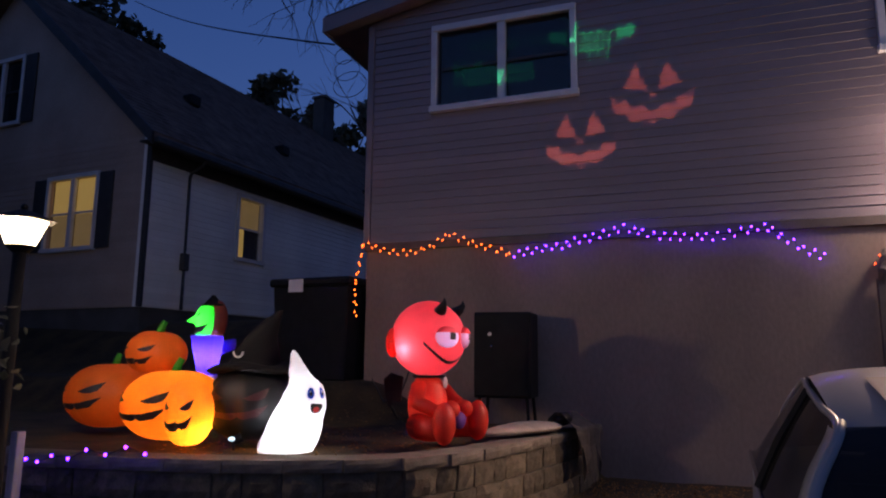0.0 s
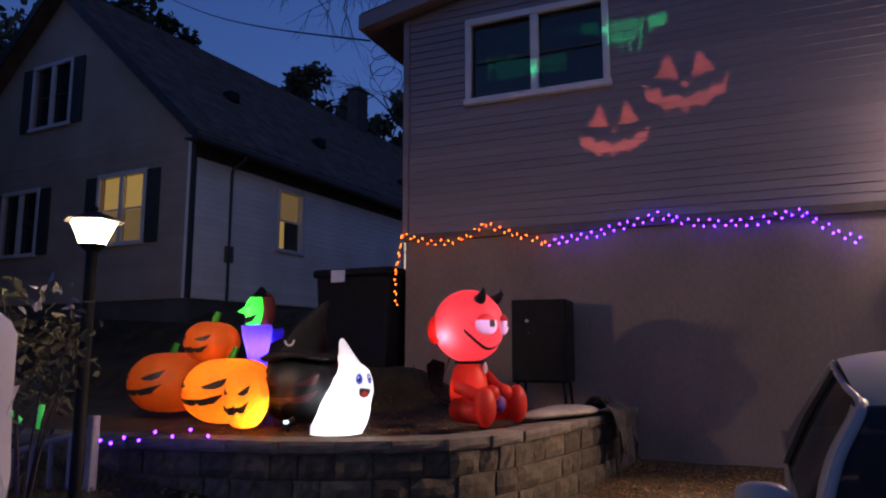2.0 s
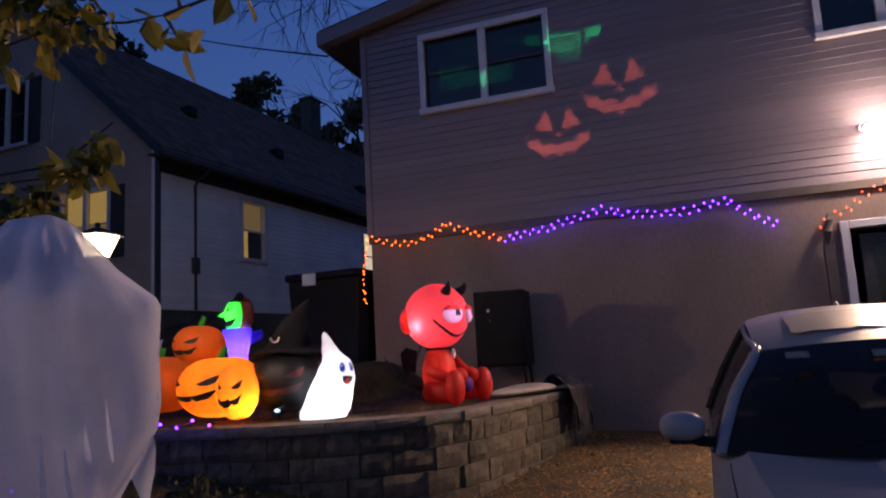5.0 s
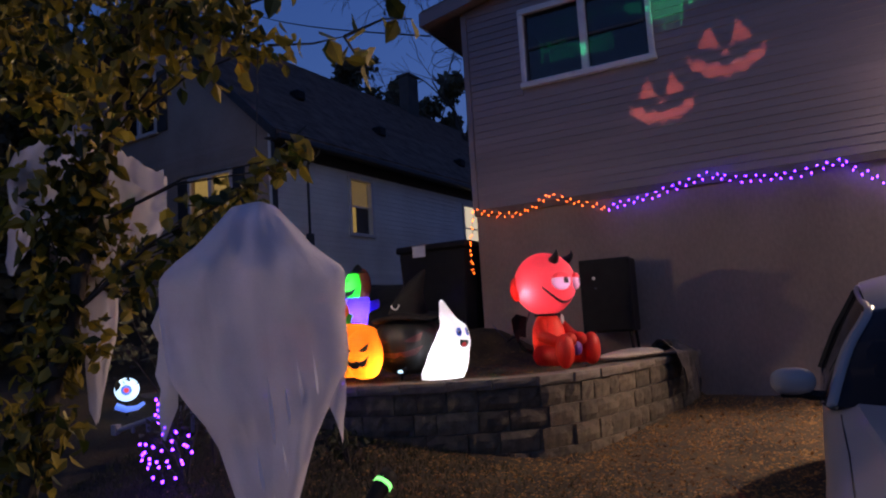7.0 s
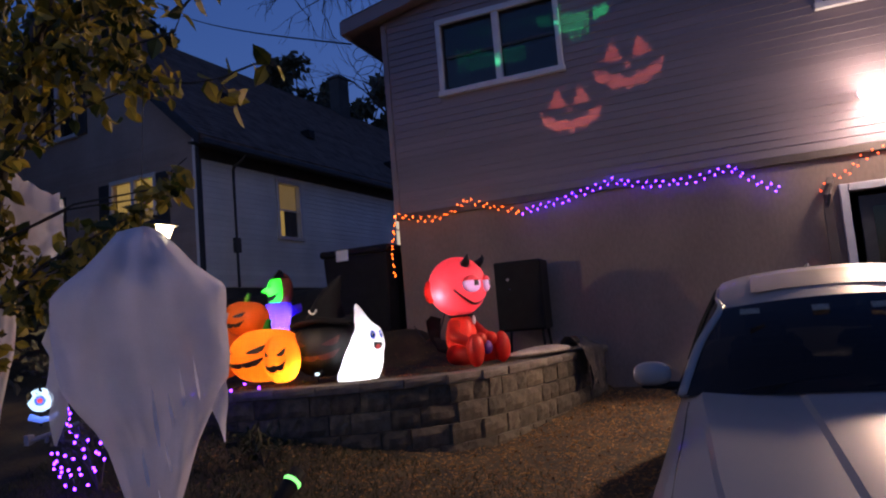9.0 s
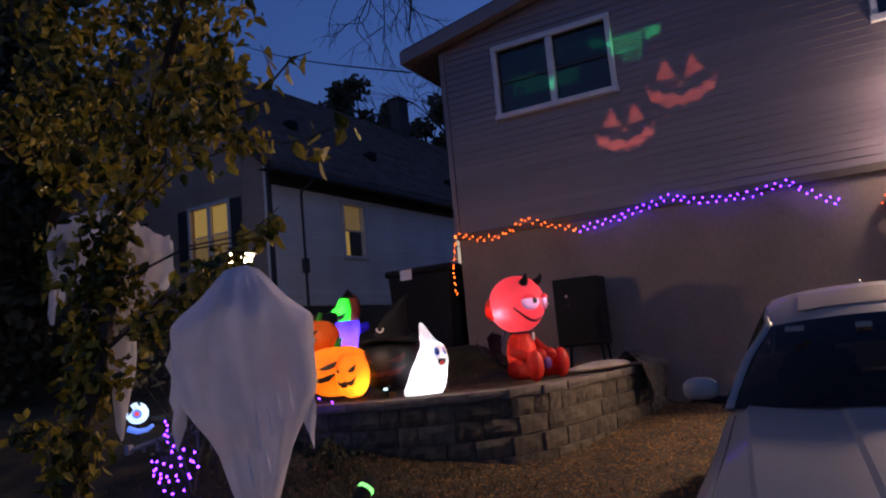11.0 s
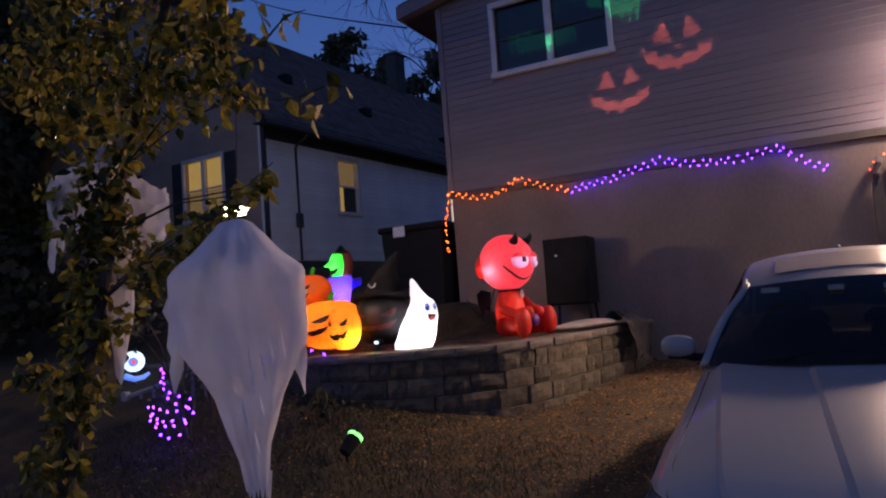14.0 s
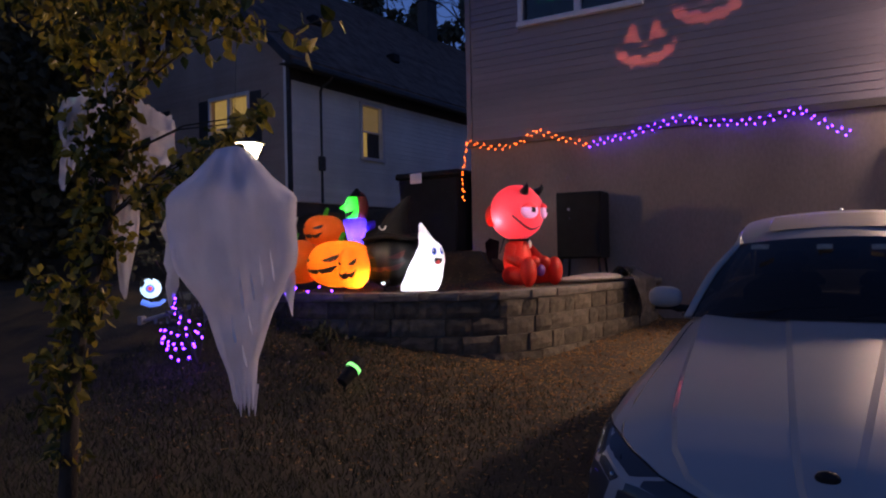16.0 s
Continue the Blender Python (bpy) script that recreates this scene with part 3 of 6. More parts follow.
for f in ((3, 4, 10, 9), (4, 5, 11, 10), (0, 6, 7, 1), (1, 7, 8, 2), (0, 1, 4, 3), (1, 2, 5, 4), (6, 9, 10, 7), (7, 10, 11, 8), (0, 3, 9, 6), (2, 8, 11, 5)):
    slab.faces.new([v[i] for i in f])
roof_n = part("roof", slab, M_ROOF, nb, "steep dark asphalt-shingle roof")
run = Vector((-NW / 2 - 0.42, 0, NR - NE + 0.42))
L = run.length
run.normalize()
up = Vector((run.z, 0, -run.x))
k = 0
s = 0.0
while s < L - 0.05:
    a = Vector((0.42, 0, NE - 0.22)) + run * s
    b = Vector((0.42, 0, NE - 0.22)) + run * min(L, s + 0.2)
    n1, n0 = up * 0.022, up * 0.006
    strip = sheet([[a + n1 + Vector((0, -0.36, 0)), a + n1 + Vector((0, ND + 0.3, 0))], [b + n0 + Vector((0, -0.36, 0)), b + n0 + Vector((0, ND + 0.3, 0))]])
    sheet([[a + Vector((0, -0.36, 0)), a + Vector((0, ND + 0.3, 0))], [a + n1 + Vector((0, -0.36, 0)), a + n1 + Vector((0, ND + 0.3, 0))]], strip)
    part("shingle_course", strip, M_ROOF, roof_n)
    s += 0.18
part("gutter", box(0.40, 0.53, -0.34, ND + 0.3, NE - 0.43, NE - 0.3), M_DARK_WOOD, nb, "dark eaves gutter", bevel=0.02)
part("eave_soffit", box(0.0, 0.40, -0.3, ND + 0.2, NE - 0.35, NE - 0.32), M_DARK_WOOD, nb)
part("frieze_board", box(-0.01, 0.02, 0.0, ND, NE - 0.62, NE - 0.351), M_DARK_WOOD, nb)
for side in (-1, 1):
    q = bmesh.new()
    x0, x1 = (0.42, -NW / 2) if side > 0 else (-NW - 0.42, -NW / 2)
    vv = [q.verts.new(p) for y in (-0.39, -0.352) for p in ((x0, y, NE - 0.46), (x1, y, NR - 0.06), (x1, y, NR + 0.22), (x0, y, NE - 0.2))]
    for f in ((0, 1, 2, 3), (7, 6, 5, 4), (0, 4, 5, 1), (3, 2, 6, 7)):
        q.faces.new([vv[i] for i in f])
    part("rake_board", q, M_DARK_WOOD, nb)
part("downspout", pipe([(0.44, 1.0, NE - 0.44), (0.40, 1.0, NE - 0.52), (0.10, 0.99, NE - 0.66), (0.06, 0.98, NE - 0.75), (0.06, 0.98, NB)], 0.033, 8), M_FOUND, nb, "dark grey downspout")
part("meter_box", box(0.0, 0.11, 0.90, 1.08, 3.35, 3.7), M_FOUND, nb, "dark utility box on the side wall", bevel=0.015)
chim = part("chimney", box(-NW / 2 - 0.1, -NW / 2 + 0.4, 11.8, 12.5, NR - 0.7, NR + 1.5), M_FOUND, nb, "square brick chimney", bevel=0.02)
part("chimney_cap", box(-NW / 2 - 0.15, -NW / 2 + 0.45, 11.75, 12.55, NR + 1.502, NR + 1.6), M_FOUND, chim)
for yy, f in ((2.6, 0.42), (5.4, 0.3), (9.4, 0.22)):
    c = Vector((0.42, yy, NE - 0.22)) + run * (L * f)
    part("roof_vent", box(c.x - 0.16, c.x + 0.16, yy - 0.16, yy + 0.16, c.z - 0.05, c.z + 0.22), M_PLASTIC, nb, "black square roof vent", bevel=0.03)

# ---- inflatables on the terrace ----
def lobes(count, depth):
    def warp(p):
        a = math.atan2(p.y, p.x)
        k = 1 - depth * (1 - abs(math.sin(a * count / 2))) ** 2 * (1 - p.z * p.z)
        dent = 0.10 * math.exp(-((1 - abs(p.z)) / 0.12))
        return Vector((p.x * k, p.y * k, p.z * (1 - dent)))
    return warp


EYE_A = [(-47, 24), (-33, 19), (-13, 9), (-20, 6), (-31, 6), (-39, 10)]
EYE_B = [(47, 24), (33, 19), (13, 9), (20, 6), (31, 6), (39, 10)]
GRIN = [(-46, -6), (-34, -13), (-26, -10), (-18, -15), (-4, -14), (3, -10), (10, -14), (24, -12), (44, -2), (32, -22), (20, -25), (14, -21), (6, -28), (-16, -28), (-22, -23), (-34, -22)]
SMIRK = [(-46, 0), (-28, -9), (-6, -11), (16, -9), (44, 0), (30, -16), (12, -20), (6, -16), (-4, -21), (-26, -17)]


def inflatable_pumpkin(at, r, turn, mat_body, mouth, label, stem_lean=0.0, lean=0, stem=True):
    t = thing("inflatable_pumpkin", at, label, "inflatable pumpkin", "inflatable pumpkins on the terrace", turn=turn)
    if lean:
        t.matrix_world = pose(*at, 0, lean, turn)
    w = lobes(8, 0.09)
    c = (0, 0, r[2] * 0.97)
    body = part("body", ball(c, r, u=48, v=24, warp=w), mat_body, t, smooth=True)
    top = r[2] * 1.86
    if stem:
        part("stem", pipe([(0, 0, top - 0.03), (stem_lean * 0.4, 0, top + 0.04), (stem_lean, 0.02, top + 0.11)], 0.045, 8, taper=0.03), M_GREEN, t, "green fabric stem", smooth=True)
    for shape, name in ((EYE_A, "eye"), (EYE_B, "eye"), (mouth, "mouth")):
        part(name, decal(shape, c, r, 1.008, 3, w), M_BLACK_INK, body)
    return t


FZ = TOP
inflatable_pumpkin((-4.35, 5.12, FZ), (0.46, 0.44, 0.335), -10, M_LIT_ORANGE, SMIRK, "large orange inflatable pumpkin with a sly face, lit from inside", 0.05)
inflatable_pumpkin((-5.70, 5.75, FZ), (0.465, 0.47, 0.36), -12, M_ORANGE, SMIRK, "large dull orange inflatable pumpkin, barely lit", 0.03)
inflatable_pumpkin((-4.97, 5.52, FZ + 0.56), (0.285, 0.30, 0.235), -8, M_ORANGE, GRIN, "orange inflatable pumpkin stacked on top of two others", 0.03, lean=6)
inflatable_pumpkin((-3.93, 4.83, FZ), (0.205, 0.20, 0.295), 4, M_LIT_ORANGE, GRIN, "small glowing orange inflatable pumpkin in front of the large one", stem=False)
lamp_light("pumpkin_bulb", "POINT", (-4.30, 5.12, FZ + 0.3), 11, (1.0, 0.62, 0.22), 0.04)
lamp_light("small_pumpkin_bulb", "POINT", (-3.84, 4.83, FZ + 0.16), 8, (1.0, 0.66, 0.24), 0.03)
lamp_light("dim_pumpkin_bulb", "POINT", (-5.6, 5.75, FZ + 0.36), 1.6, (1.0, 0.55, 0.22), 0.05)
lamp_light("top_pumpkin_bulb", "POINT", (-4.9, 5.52, FZ + 0.8), 1.0, (1.0, 0.55, 0.22), 0.05)

# inflatable ghost
gh = thing("inflatable_ghost", (-3.08, 5.0, FZ), "white inflatable ghost with a curled tip, brightly lit from inside", "inflatable ghost", turn=62)


def lerp_table(k, table):
    for (a, va), (b, vb) in zip(table, table[1:]):
        if k <= b:
            f = max(0.0, (k - a) / (b - a))
            f = f * f * (3 - 2 * f) * 0.5 + f * 0.5
            return va + (vb - va) * f
    return table[-1][1]


def ghost_ring(k):
    r = lerp_table(k, [(0, 0.225), (0.08, 0.245), (0.2, 0.235), (0.4, 0.215), (0.55, 0.18), (0.65, 0.145), (0.75, 0.095), (0.9, 0.05), (0.97, 0.03), (1.0, 0.012)])
    d = lerp_table(k, [(0, 0.0), (0.25, 0.07), (0.5, 0.13), (0.65, 0.14), (0.8, 0.075), (1.0, 0.03)])
    return 0.81 * k, r, d


def ghost_point(k, a):
    z, r, d = ghost_ring(k)
    lump = 1 + 0.04 * math.sin(a * 3 + k * 4) * (1 - k)
    return Vector((r * lump * math.sin(a) + 0.78 * d, -r * 0.88 * lump * math.cos(a) - 0.63 * d, z))


KS = [i / 26 for i in range(27)]
gb = sheet([[ghost_point(k, 2 * math.pi * i / 32) for i in range(33)] for k in KS])
bmesh.ops.remove_doubles(gb, verts=gb.verts, dist=0.0005)
bmesh.ops.holes_fill(gb, edges=[e for e in gb.edges if e.is_boundary])
gbody = part("body", gb, M_WHITE_NYLON, gh, smooth=True)


def ghost_patch(cx, ck, w, h, n=18, lift=0.006, turn=0.0, half=False):
    bm = bmesh.new()
    rows = []
    for s in (0.0, 0.5, 1.0):
        row = []
        for i in range(n + 1):
            t = 2 * math.pi * i / n
            u, v2 = s * w * math.cos(t), s * h * math.sin(t)
            v2 = min(v2, 0.15 * h) if half else v2
            u, v2 = u * math.cos(turn) - v2 * math.sin(turn), u * math.sin(turn) + v2 * math.cos(turn)
            p = ghost_point(ck + v2 / 0.81, cx + u / 0.19)
            z, r, lean = ghost_ring(ck)
            out = Vector((math.sin(cx), -math.cos(cx), 0.15)).normalized()
            row.append(p + out * lift)
        rows.append(row)
    return sheet(rows, bm)


for cx in (-0.20, 0.42):
    part("eye", ghost_patch(cx, 0.58, 0.050, 0.062), M_WHITE_NYLON, gbody)
    part("iris", ghost_patch(cx, 0.575, 0.033, 0.044, lift=0.010), M_BLUE_INK, gbody)
    part("pupil", ghost_patch(cx, 0.57, 0.012, 0.017, lift=0.013), M_BLACK_INK, gbody)
    part("glint", ghost_patch(cx - 0.05, 0.59, 0.007, 0.008, lift=0.016), M_WHITE_NYLON, gbody)
part("mouth", ghost_patch(0.12, 0.462, 0.058, 0.066, turn=-0.1, half=True), M_BLACK_INK, gbody)
part("tongue", ghost_patch(0.08, 0.418, 0.027, 0.022, lift=0.010, turn=-0.1), M_TONGUE, gbody)
lamp_light("ghost_bulb", "POINT", (-3.04, 5.02, FZ + 0.18), 7.5, (0.92, 0.96, 1.0), 0.04)
lamp_light("ghost_neck_bulb", "POINT", (-3.04, 5.02, FZ + 0.46), 0.8, (0.92, 0.96, 1.0), 0.03)

# black pumpkin with a witch hat
wp = thing("inflatable_black_pumpkin", (-3.72, 5.42, FZ), "black inflatable pumpkin with dull red face and pointed witch hat, unlit", "inflatable pumpkin", turn=10)
wr = (0.42, 0.40, 0.36)
wbody = part("body", ball((0, 0, 0.345), wr, u=48, v=24, warp=lobes(8, 0.08)), M_BLACK_NYLON, wp, smooth=True)
for shape, name in ((EYE_A, "eye"), (EYE_B, "eye"), (SMIRK, "mouth")):
    part(name, decal(shape, (0, 0, 0.345), wr, 1.008, 3, lobes(8, 0.08)), M_DIM_RED, wbody)
brim = bmesh.new()
sheet([[(r * math.cos(a), r * math.sin(a) * 0.95, 0.62 + dz + 0.02 * math.sin(3 * a)) for a in [2 * math.pi * i / 32 for i in range(33)]] for r, dz in ((0.20, 0.0), (0.38, 0.0), (0.43, 0.03), (0.38, 0.06), (0.20, 0.08))], brim)
part("hat_brim", brim, M_MATTE, wp, smooth=True)
cone = []
for i in range(12):
    k = i / 11
    r = 0.23 * (1 - k) ** 0.85 + 0.02
    off = 0.16 * max(0, k - 0.45) ** 1.5 * 2
    cone.append([(0.10 * k + off + r * math.cos(a), r * math.sin(a), 0.66 + 0.52 * k) for a in [2 * math.pi * j / 24 for j in range(25)]])
part("hat_cone", sheet(cone), M_MATTE, wp, smooth=True)
part("hat_buckle", pipe([(-0.07 + 0.09 * (1 - math.cos(t)) / 2 - 0.02, -0.245 - 0.0 * t, 0.80 - 0.05 * math.sin(t)) for t in [math.pi * i / 10 for i in range(11)]], 0.009, 6), M_LABEL, wp, "pale curved buckle", smooth=True)

# inflatable witch
wi = thing("inflatable_witch", (-5.30, 6.75, 0.84), "inflatable witch with glowing green face and violet robe", "inflatable witch", turn=-35)
robe = []
for i in range(14):
    k = i / 13
    r = 0.18 - 0.035 * math.sin(k * math.pi) + (0.03 if k < 0.1 else 0) + 0.045 * smooth01(k, 0.6, 0.92)
    robe.append([(r * math.cos(a) * (1 + 0.03 * math.sin(5 * a)), 0.8 * r * math.sin(a) - 0.04 * k, 0.98 * k) for a in [2 * math.pi * j / 28 for j in range(29)]])
part("robe", sheet(robe[:8]), M_DEEP_PURPLE, wi, smooth=True)
part("bodice", sheet(robe[7:]), M_PURPLE, wi, "glowing violet bodice", smooth=True)
part("belt", sheet([[(x * 1.03, y * 1.03, z + dz) for x, y, z in robe[7]] for dz in (-0.03, 0.03)]), M_EYE_WHITE, wi, "pale lilac belt", smooth=True)


collar = [[((r + 0.012 * math.sin(9 * a)) * math.cos(a), 0.8 * (r + 0.012 * math.sin(9 * a)) * math.sin(a) - 0.04, z) for a in [2 * math.pi * j / 36 for j in range(37)]] for r, z in ((0.19, 0.955), (0.215, 0.98), (0.225, 1.0), (0.20, 1.01), (0.15, 1.0))]
part("collar", sheet(collar), M_PURPLE, wi, "ruffled violet collar", smooth=True)
part("sleeve", sheet([[(0.04 + (0.075 - 0.01 * k) * math.cos(a), 0.10 + 0.17 * k, 0.87 + 0.05 * k + (0.085 - 0.02 * k) * math.sin(a)) for a in [2 * math.pi * j / 16 for j in range(17)]] for k in (0, 0.3, 0.6, 0.85, 1.0)]), M_PURPLE, wi, "short violet sleeve", smooth=True)


def witch_face(p):
    nose = math.exp(-((p.x / 0.22) ** 2 + ((p.z + 0.02) / 0.16) ** 2)) if p.y < 0 else 0
    chin = math.exp(-((p.x / 0.35) ** 2 + ((p.z + 0.8) / 0.3) ** 2)) if p.y < 0.2 else 0
    return Vector((p.x, p.y - 0.75 * nose - 0.35 * chin, p.z - 0.1 * chin - 0.12 * nose))


whead = part("head", ball((0, -0.05, 1.20), (0.145, 0.145, 0.20), u=40, v=28, warp=witch_face), M_WITCH_GREEN, wi, "glowing green face with hooked nose", smooth=True)
for shape, name in (([(-34, 24), (-12, 16), (-16, 8), (-34, 12)], "eye"), ([(34, 24), (12, 16), (16, 8), (34, 12)], "eye"), ([(-80, -14), (-40, -24), (-12, -27), (12, -27), (40, -24), (80, -14), (46, -44), (14, -50), (-14, -50), (-46, -44)], "mouth")):
    part(name, decal(shape, (0, -0.05, 1.20), (0.145, 0.145, 0.20), 1.012, 3, witch_face), M_BLACK_INK, whead)
part("hair", ball((0, 0.05, 1.20), (0.165, 0.13, 0.24), u=20, v=14), M_HAIR, wi, "auburn hair", smooth=True)
hat = bmesh.new()
sheet([[(r * math.cos(a), r * math.sin(a), zz) for a in [2 * math.pi * j / 24 for j in range(25)]] for r, zz in ((0.0, 1.36), (0.135, 1.36), (0.14, 1.375), (0.10, 1.39), (0.06, 1.44), (0.02, 1.49))], hat)
part("hat", hat, M_MATTE, wi, "black pointed hat", smooth=True)
wpos = wi.matrix_world
lamp_light("witch_head_bulb", "POINT", wpos @ Vector((0, -0.10, 1.18)), 4.5, (0.5, 1.0, 0.5), 0.03)
lamp_light("witch_body_bulb", "POINT", wpos @ Vector((0.03, -0.02, 0.78)), 13, (0.6, 0.5, 1.0), 0.03)

# inflatable devil
dv = thing("inflatable_devil", (-2.33, 6.22, FZ), "seated red inflatable devil with black horns and sly lilac eyes", "inflatable devil", turn=76)
hc, hr = (0, 0.0, 0.945), (0.355, 0.355, 0.36)
hm = ball(hc, hr, u=96, v=64)
cut = []
for f in hm.faces:
    p = f.calc_center_median() - Vector(hc)
    az, el = math.degrees(math.atan2(p.x, -p.y)), math.degrees(math.asin(max(-1, min(1, p.z / hr[2] / (p / 0.4).length))))
    if ((abs(az) - 24) / 18) ** 2 + ((el - 1) / 14) ** 2 < 1:
        cut.append(f)
bmesh.ops.delete(hm, geom=cut, context="FACES")
dhead = part("head", hm, M_PINKRED, dv, "glowing pinkish red round head", smooth=True)


def eye_dome(s, u0, u1, v0, v1, lift, n=10):
    """Part of a bulging eye: u and v run over the unit disc."""
    rows = []
    for j in range(n + 1):
        v2 = v0 + (v1 - v0) * j / n
        w = math.sqrt(max(0.0, 1 - v2 * v2))
        row = []
        for i in range(n + 1):
            u = (u0 + (u1 - u0) * i / n) * w
            a, e = radians(s * (24 + 21 * u)), radians(1 + 16.5 * v2)
            k = 0.985 + lift * math.sqrt(max(0.0, 1 - u * u - v2 * v2))
            row.append(Vector(hc) + Vector((math.sin(a) * math.cos(e) * hr[0], -math.cos(a) * math.cos(e) * hr[1], math.sin(e) * hr[2])) * k)
        rows.append(row)
    return sheet(rows)


for s in (-1, 1):
    part("eye", eye_dome(s, -1, 1, -1, 0.34, 0.15), M_EYE_WHITE, dhead, "bulging lilac-white eye", smooth=True)
    part("eyelid", eye_dome(s, -1, 1, 0.36, 1.0, 0.175), M_PINKRED, dhead, "heavy red eyelid", smooth=True)
    part("pupil", eye_dome(s, -0.40, 0.05, -0.22, 0.33, 0.165), M_BLACK_INK, dhead, smooth=True)
    base = Vector(hc) + Vector((s * 0.12, -0.21, 0.235))
    part("horn", pipe([base, base + Vector((s * 0.03, -0.055, 0.045)), base + Vector((s * 0.04, -0.08, 0.085)), base + Vector((s * 0.035, -0.08, 0.125))], 0.062, 10, taper=0.008), M_BLACK_NYLON, dhead, "black curved horn", smooth=True)
    part("arm", pipe([(s * 0.17, -0.02, 0.50), (s * 0.29, -0.10, 0.36), (s * 0.24, -0.26, 0.28), (s * 0.12, -0.33, 0.30)], 0.075, 12, taper=0.06), M_RED, dv, smooth=True)
    part("hand", ball((s * 0.11, -0.34, 0.30), (0.085, 0.08, 0.08), u=14, v=10), M_RED, dv, smooth=True)
    leg = part("leg", pipe([(s * 0.12, 0.02, 0.14), (s * 0.22, -0.16, 0.13), (s * 0.27, -0.32, 0.13)], 0.125, 14, taper=0.10), M_RED, dv, smooth=True)
    part("foot", ball((s * 0.28, -0.38, 0.185), (0.115, 0.10, 0.185), u=18, v=14), M_RED, leg, smooth=True)
    part("wing", sheet([[(s * 0.12, 0.20, 0.58), (s * 0.24, 0.26, 0.62), (s * 0.32, 0.28, 0.56)], [(s * 0.12, 0.22, 0.44), (s * 0.22, 0.28, 0.46), (s * 0.27, 0.30, 0.42)], [(s * 0.12, 0.23, 0.34), (s * 0.20, 0.26, 0.36), (s * 0.24, 0.27, 0.28)]]), M_MATTE, dv, "small black bat wing")
arc = []
for i in range(15):
    k = i / 14
    arc.append((-62 + 92 * k, -8 - 32 * math.sin(math.pi * k * 0.85) + 2 * k))
mouth = [(a, e + 2.7) for a, e in arc] + [(a, e - 2.7) for a, e in arc[::-1]]
part("mouth", decal(mouth, hc, hr, 1.012, 1), M_BLACK_INK, dhead, "thin black smile")
for s in (-1, 1):
    part("ear", ball((s * 0.26, 0.225, 0.90), (0.06, 0.075, 0.14), u=16, v=12), M_RED, dhead, "dull red padded ear", smooth=True)
part("neck_ring", rod((0, -0.01, 0.575), (0, -0.01, 0.60), 0.15, 0.16, 20), M_BLACK_NYLON, dv)
part("torso", ball((0, 0, 0.32), (0.195, 0.185, 0.31), u=28, v=18), M_RED, dv, smooth=True)
part("badge", ball((0.05, -0.165, 0.53), (0.035, 0.015, 0.055), u=12, v=8), M_LABEL, dv, "small pale printed badge", smooth=True)
part("bundle", ball((0, -0.36, 0.20), (0.08, 0.05, 0.08), u=12, v=8), M_DEEP_PURPLE, dv, "purple printed bundle in its hands", smooth=True)
part("tail", pipe([(0, 0.18, 0.15), (-0.05, 0.32, 0.20), (-0.12, 0.38, 0.36)], 0.03, 8, taper=0.015), M_MATTE, dv, smooth=True)
for hx, hy in ((-0.25, 0.16), (-0.29, 0.03)):
    lamp_light("devil_head_bulb", "POINT", dv.matrix_world @ Vector((hx, hy, 0.85)), 3.4, (1.0, 0.62, 0.80), 0.03)
lamp_light("devil_eye_bulb", "POINT", dv.matrix_world @ Vector((0, -0.17, 0.95)), 2.3, (0.72, 0.66, 1.0), 0.03)
lamp_light("devil_body_bulb", "POINT", dv.matrix_world @ Vector((0, -0.05, 0.26)), 1.6, (1.0, 0.7, 0.6), 0.04)
cord = [(-2.6, 6.5, 1.6), (-2.85, 6.8, 1.28), (-3.3, 7.3, 1.12), (-3.9, 8.2, 1.35)]
c = thing("power_cord", (0, 0, 0), "black power cord running back from the inflatable", "power cord")
part("cord", pipe(cord, 0.009, 6), M_CABLE, c, smooth=True)
spot = thing("ground_spotlight", (-3.50, 4.88, FZ), "small black ground spotlight, switched on", "spotlight")
part("stake", rod((0, 0, 0), (0, 0, 0.06), 0.01), M_PLASTIC, spot)
part("lamp_head", rod((-0.03, 0.0, 0.06), (0.03, 0.06, 0.10), 0.03, 0.04), M_PLASTIC, spot)
part("lamp_glass", ball((0.0, -0.03, 0.09), (0.03, 0.02, 0.018), u=10, v=8), M_GLOW_WHITE, spot)

# bin, smoker, sack, rag
bin_ = thing("black_bin", (-4.98, 8.78, 1.30), "large black plastic bin with a white label", "bin", turn=-3)
bb = bmesh.new()
sheet([[(x * w, y * w2, z) for x, y in ((-1, -1), (1, -1), (1, 1), (-1, 1), (-1, -1))] for w, w2, z in ((0.56, 0.33, 0.0), (0.63, 0.38, 1.30))], bb)
bmesh.ops.remove_doubles(bb, verts=bb.verts, dist=0.001)
bmesh.ops.holes_fill(bb, edges=[e for e in bb.edges if e.is_boundary])
part("bin_body", bb, M_PLASTIC, bin_, bevel=0.02)
part("lid", box(-0.68, 0.68, -0.42, 0.42, 1.302, 1.42), M_PLASTIC, bin_, bevel=0.03)
part("label_plate", box(-0.32, -0.08, -0.434, -0.424, 1.22, 1.40), M_LABEL, bin_, "white paper label")
part("axle", rod((-0.6, 0.3, 0.06), (0.6, 0.3, 0.06), 0.03), M_IRON, bin_)
sm = thing("smoker_cabinet", (-2.1, 8.2, FZ - 0.03), "black upright smoker cabinet on short legs", "smoker", turn=4)
part("cabinet_body", box(-0.34, 0.34, -0.27, 0.27, 0.34, 1.34), M_IRON, sm, bevel=0.012)
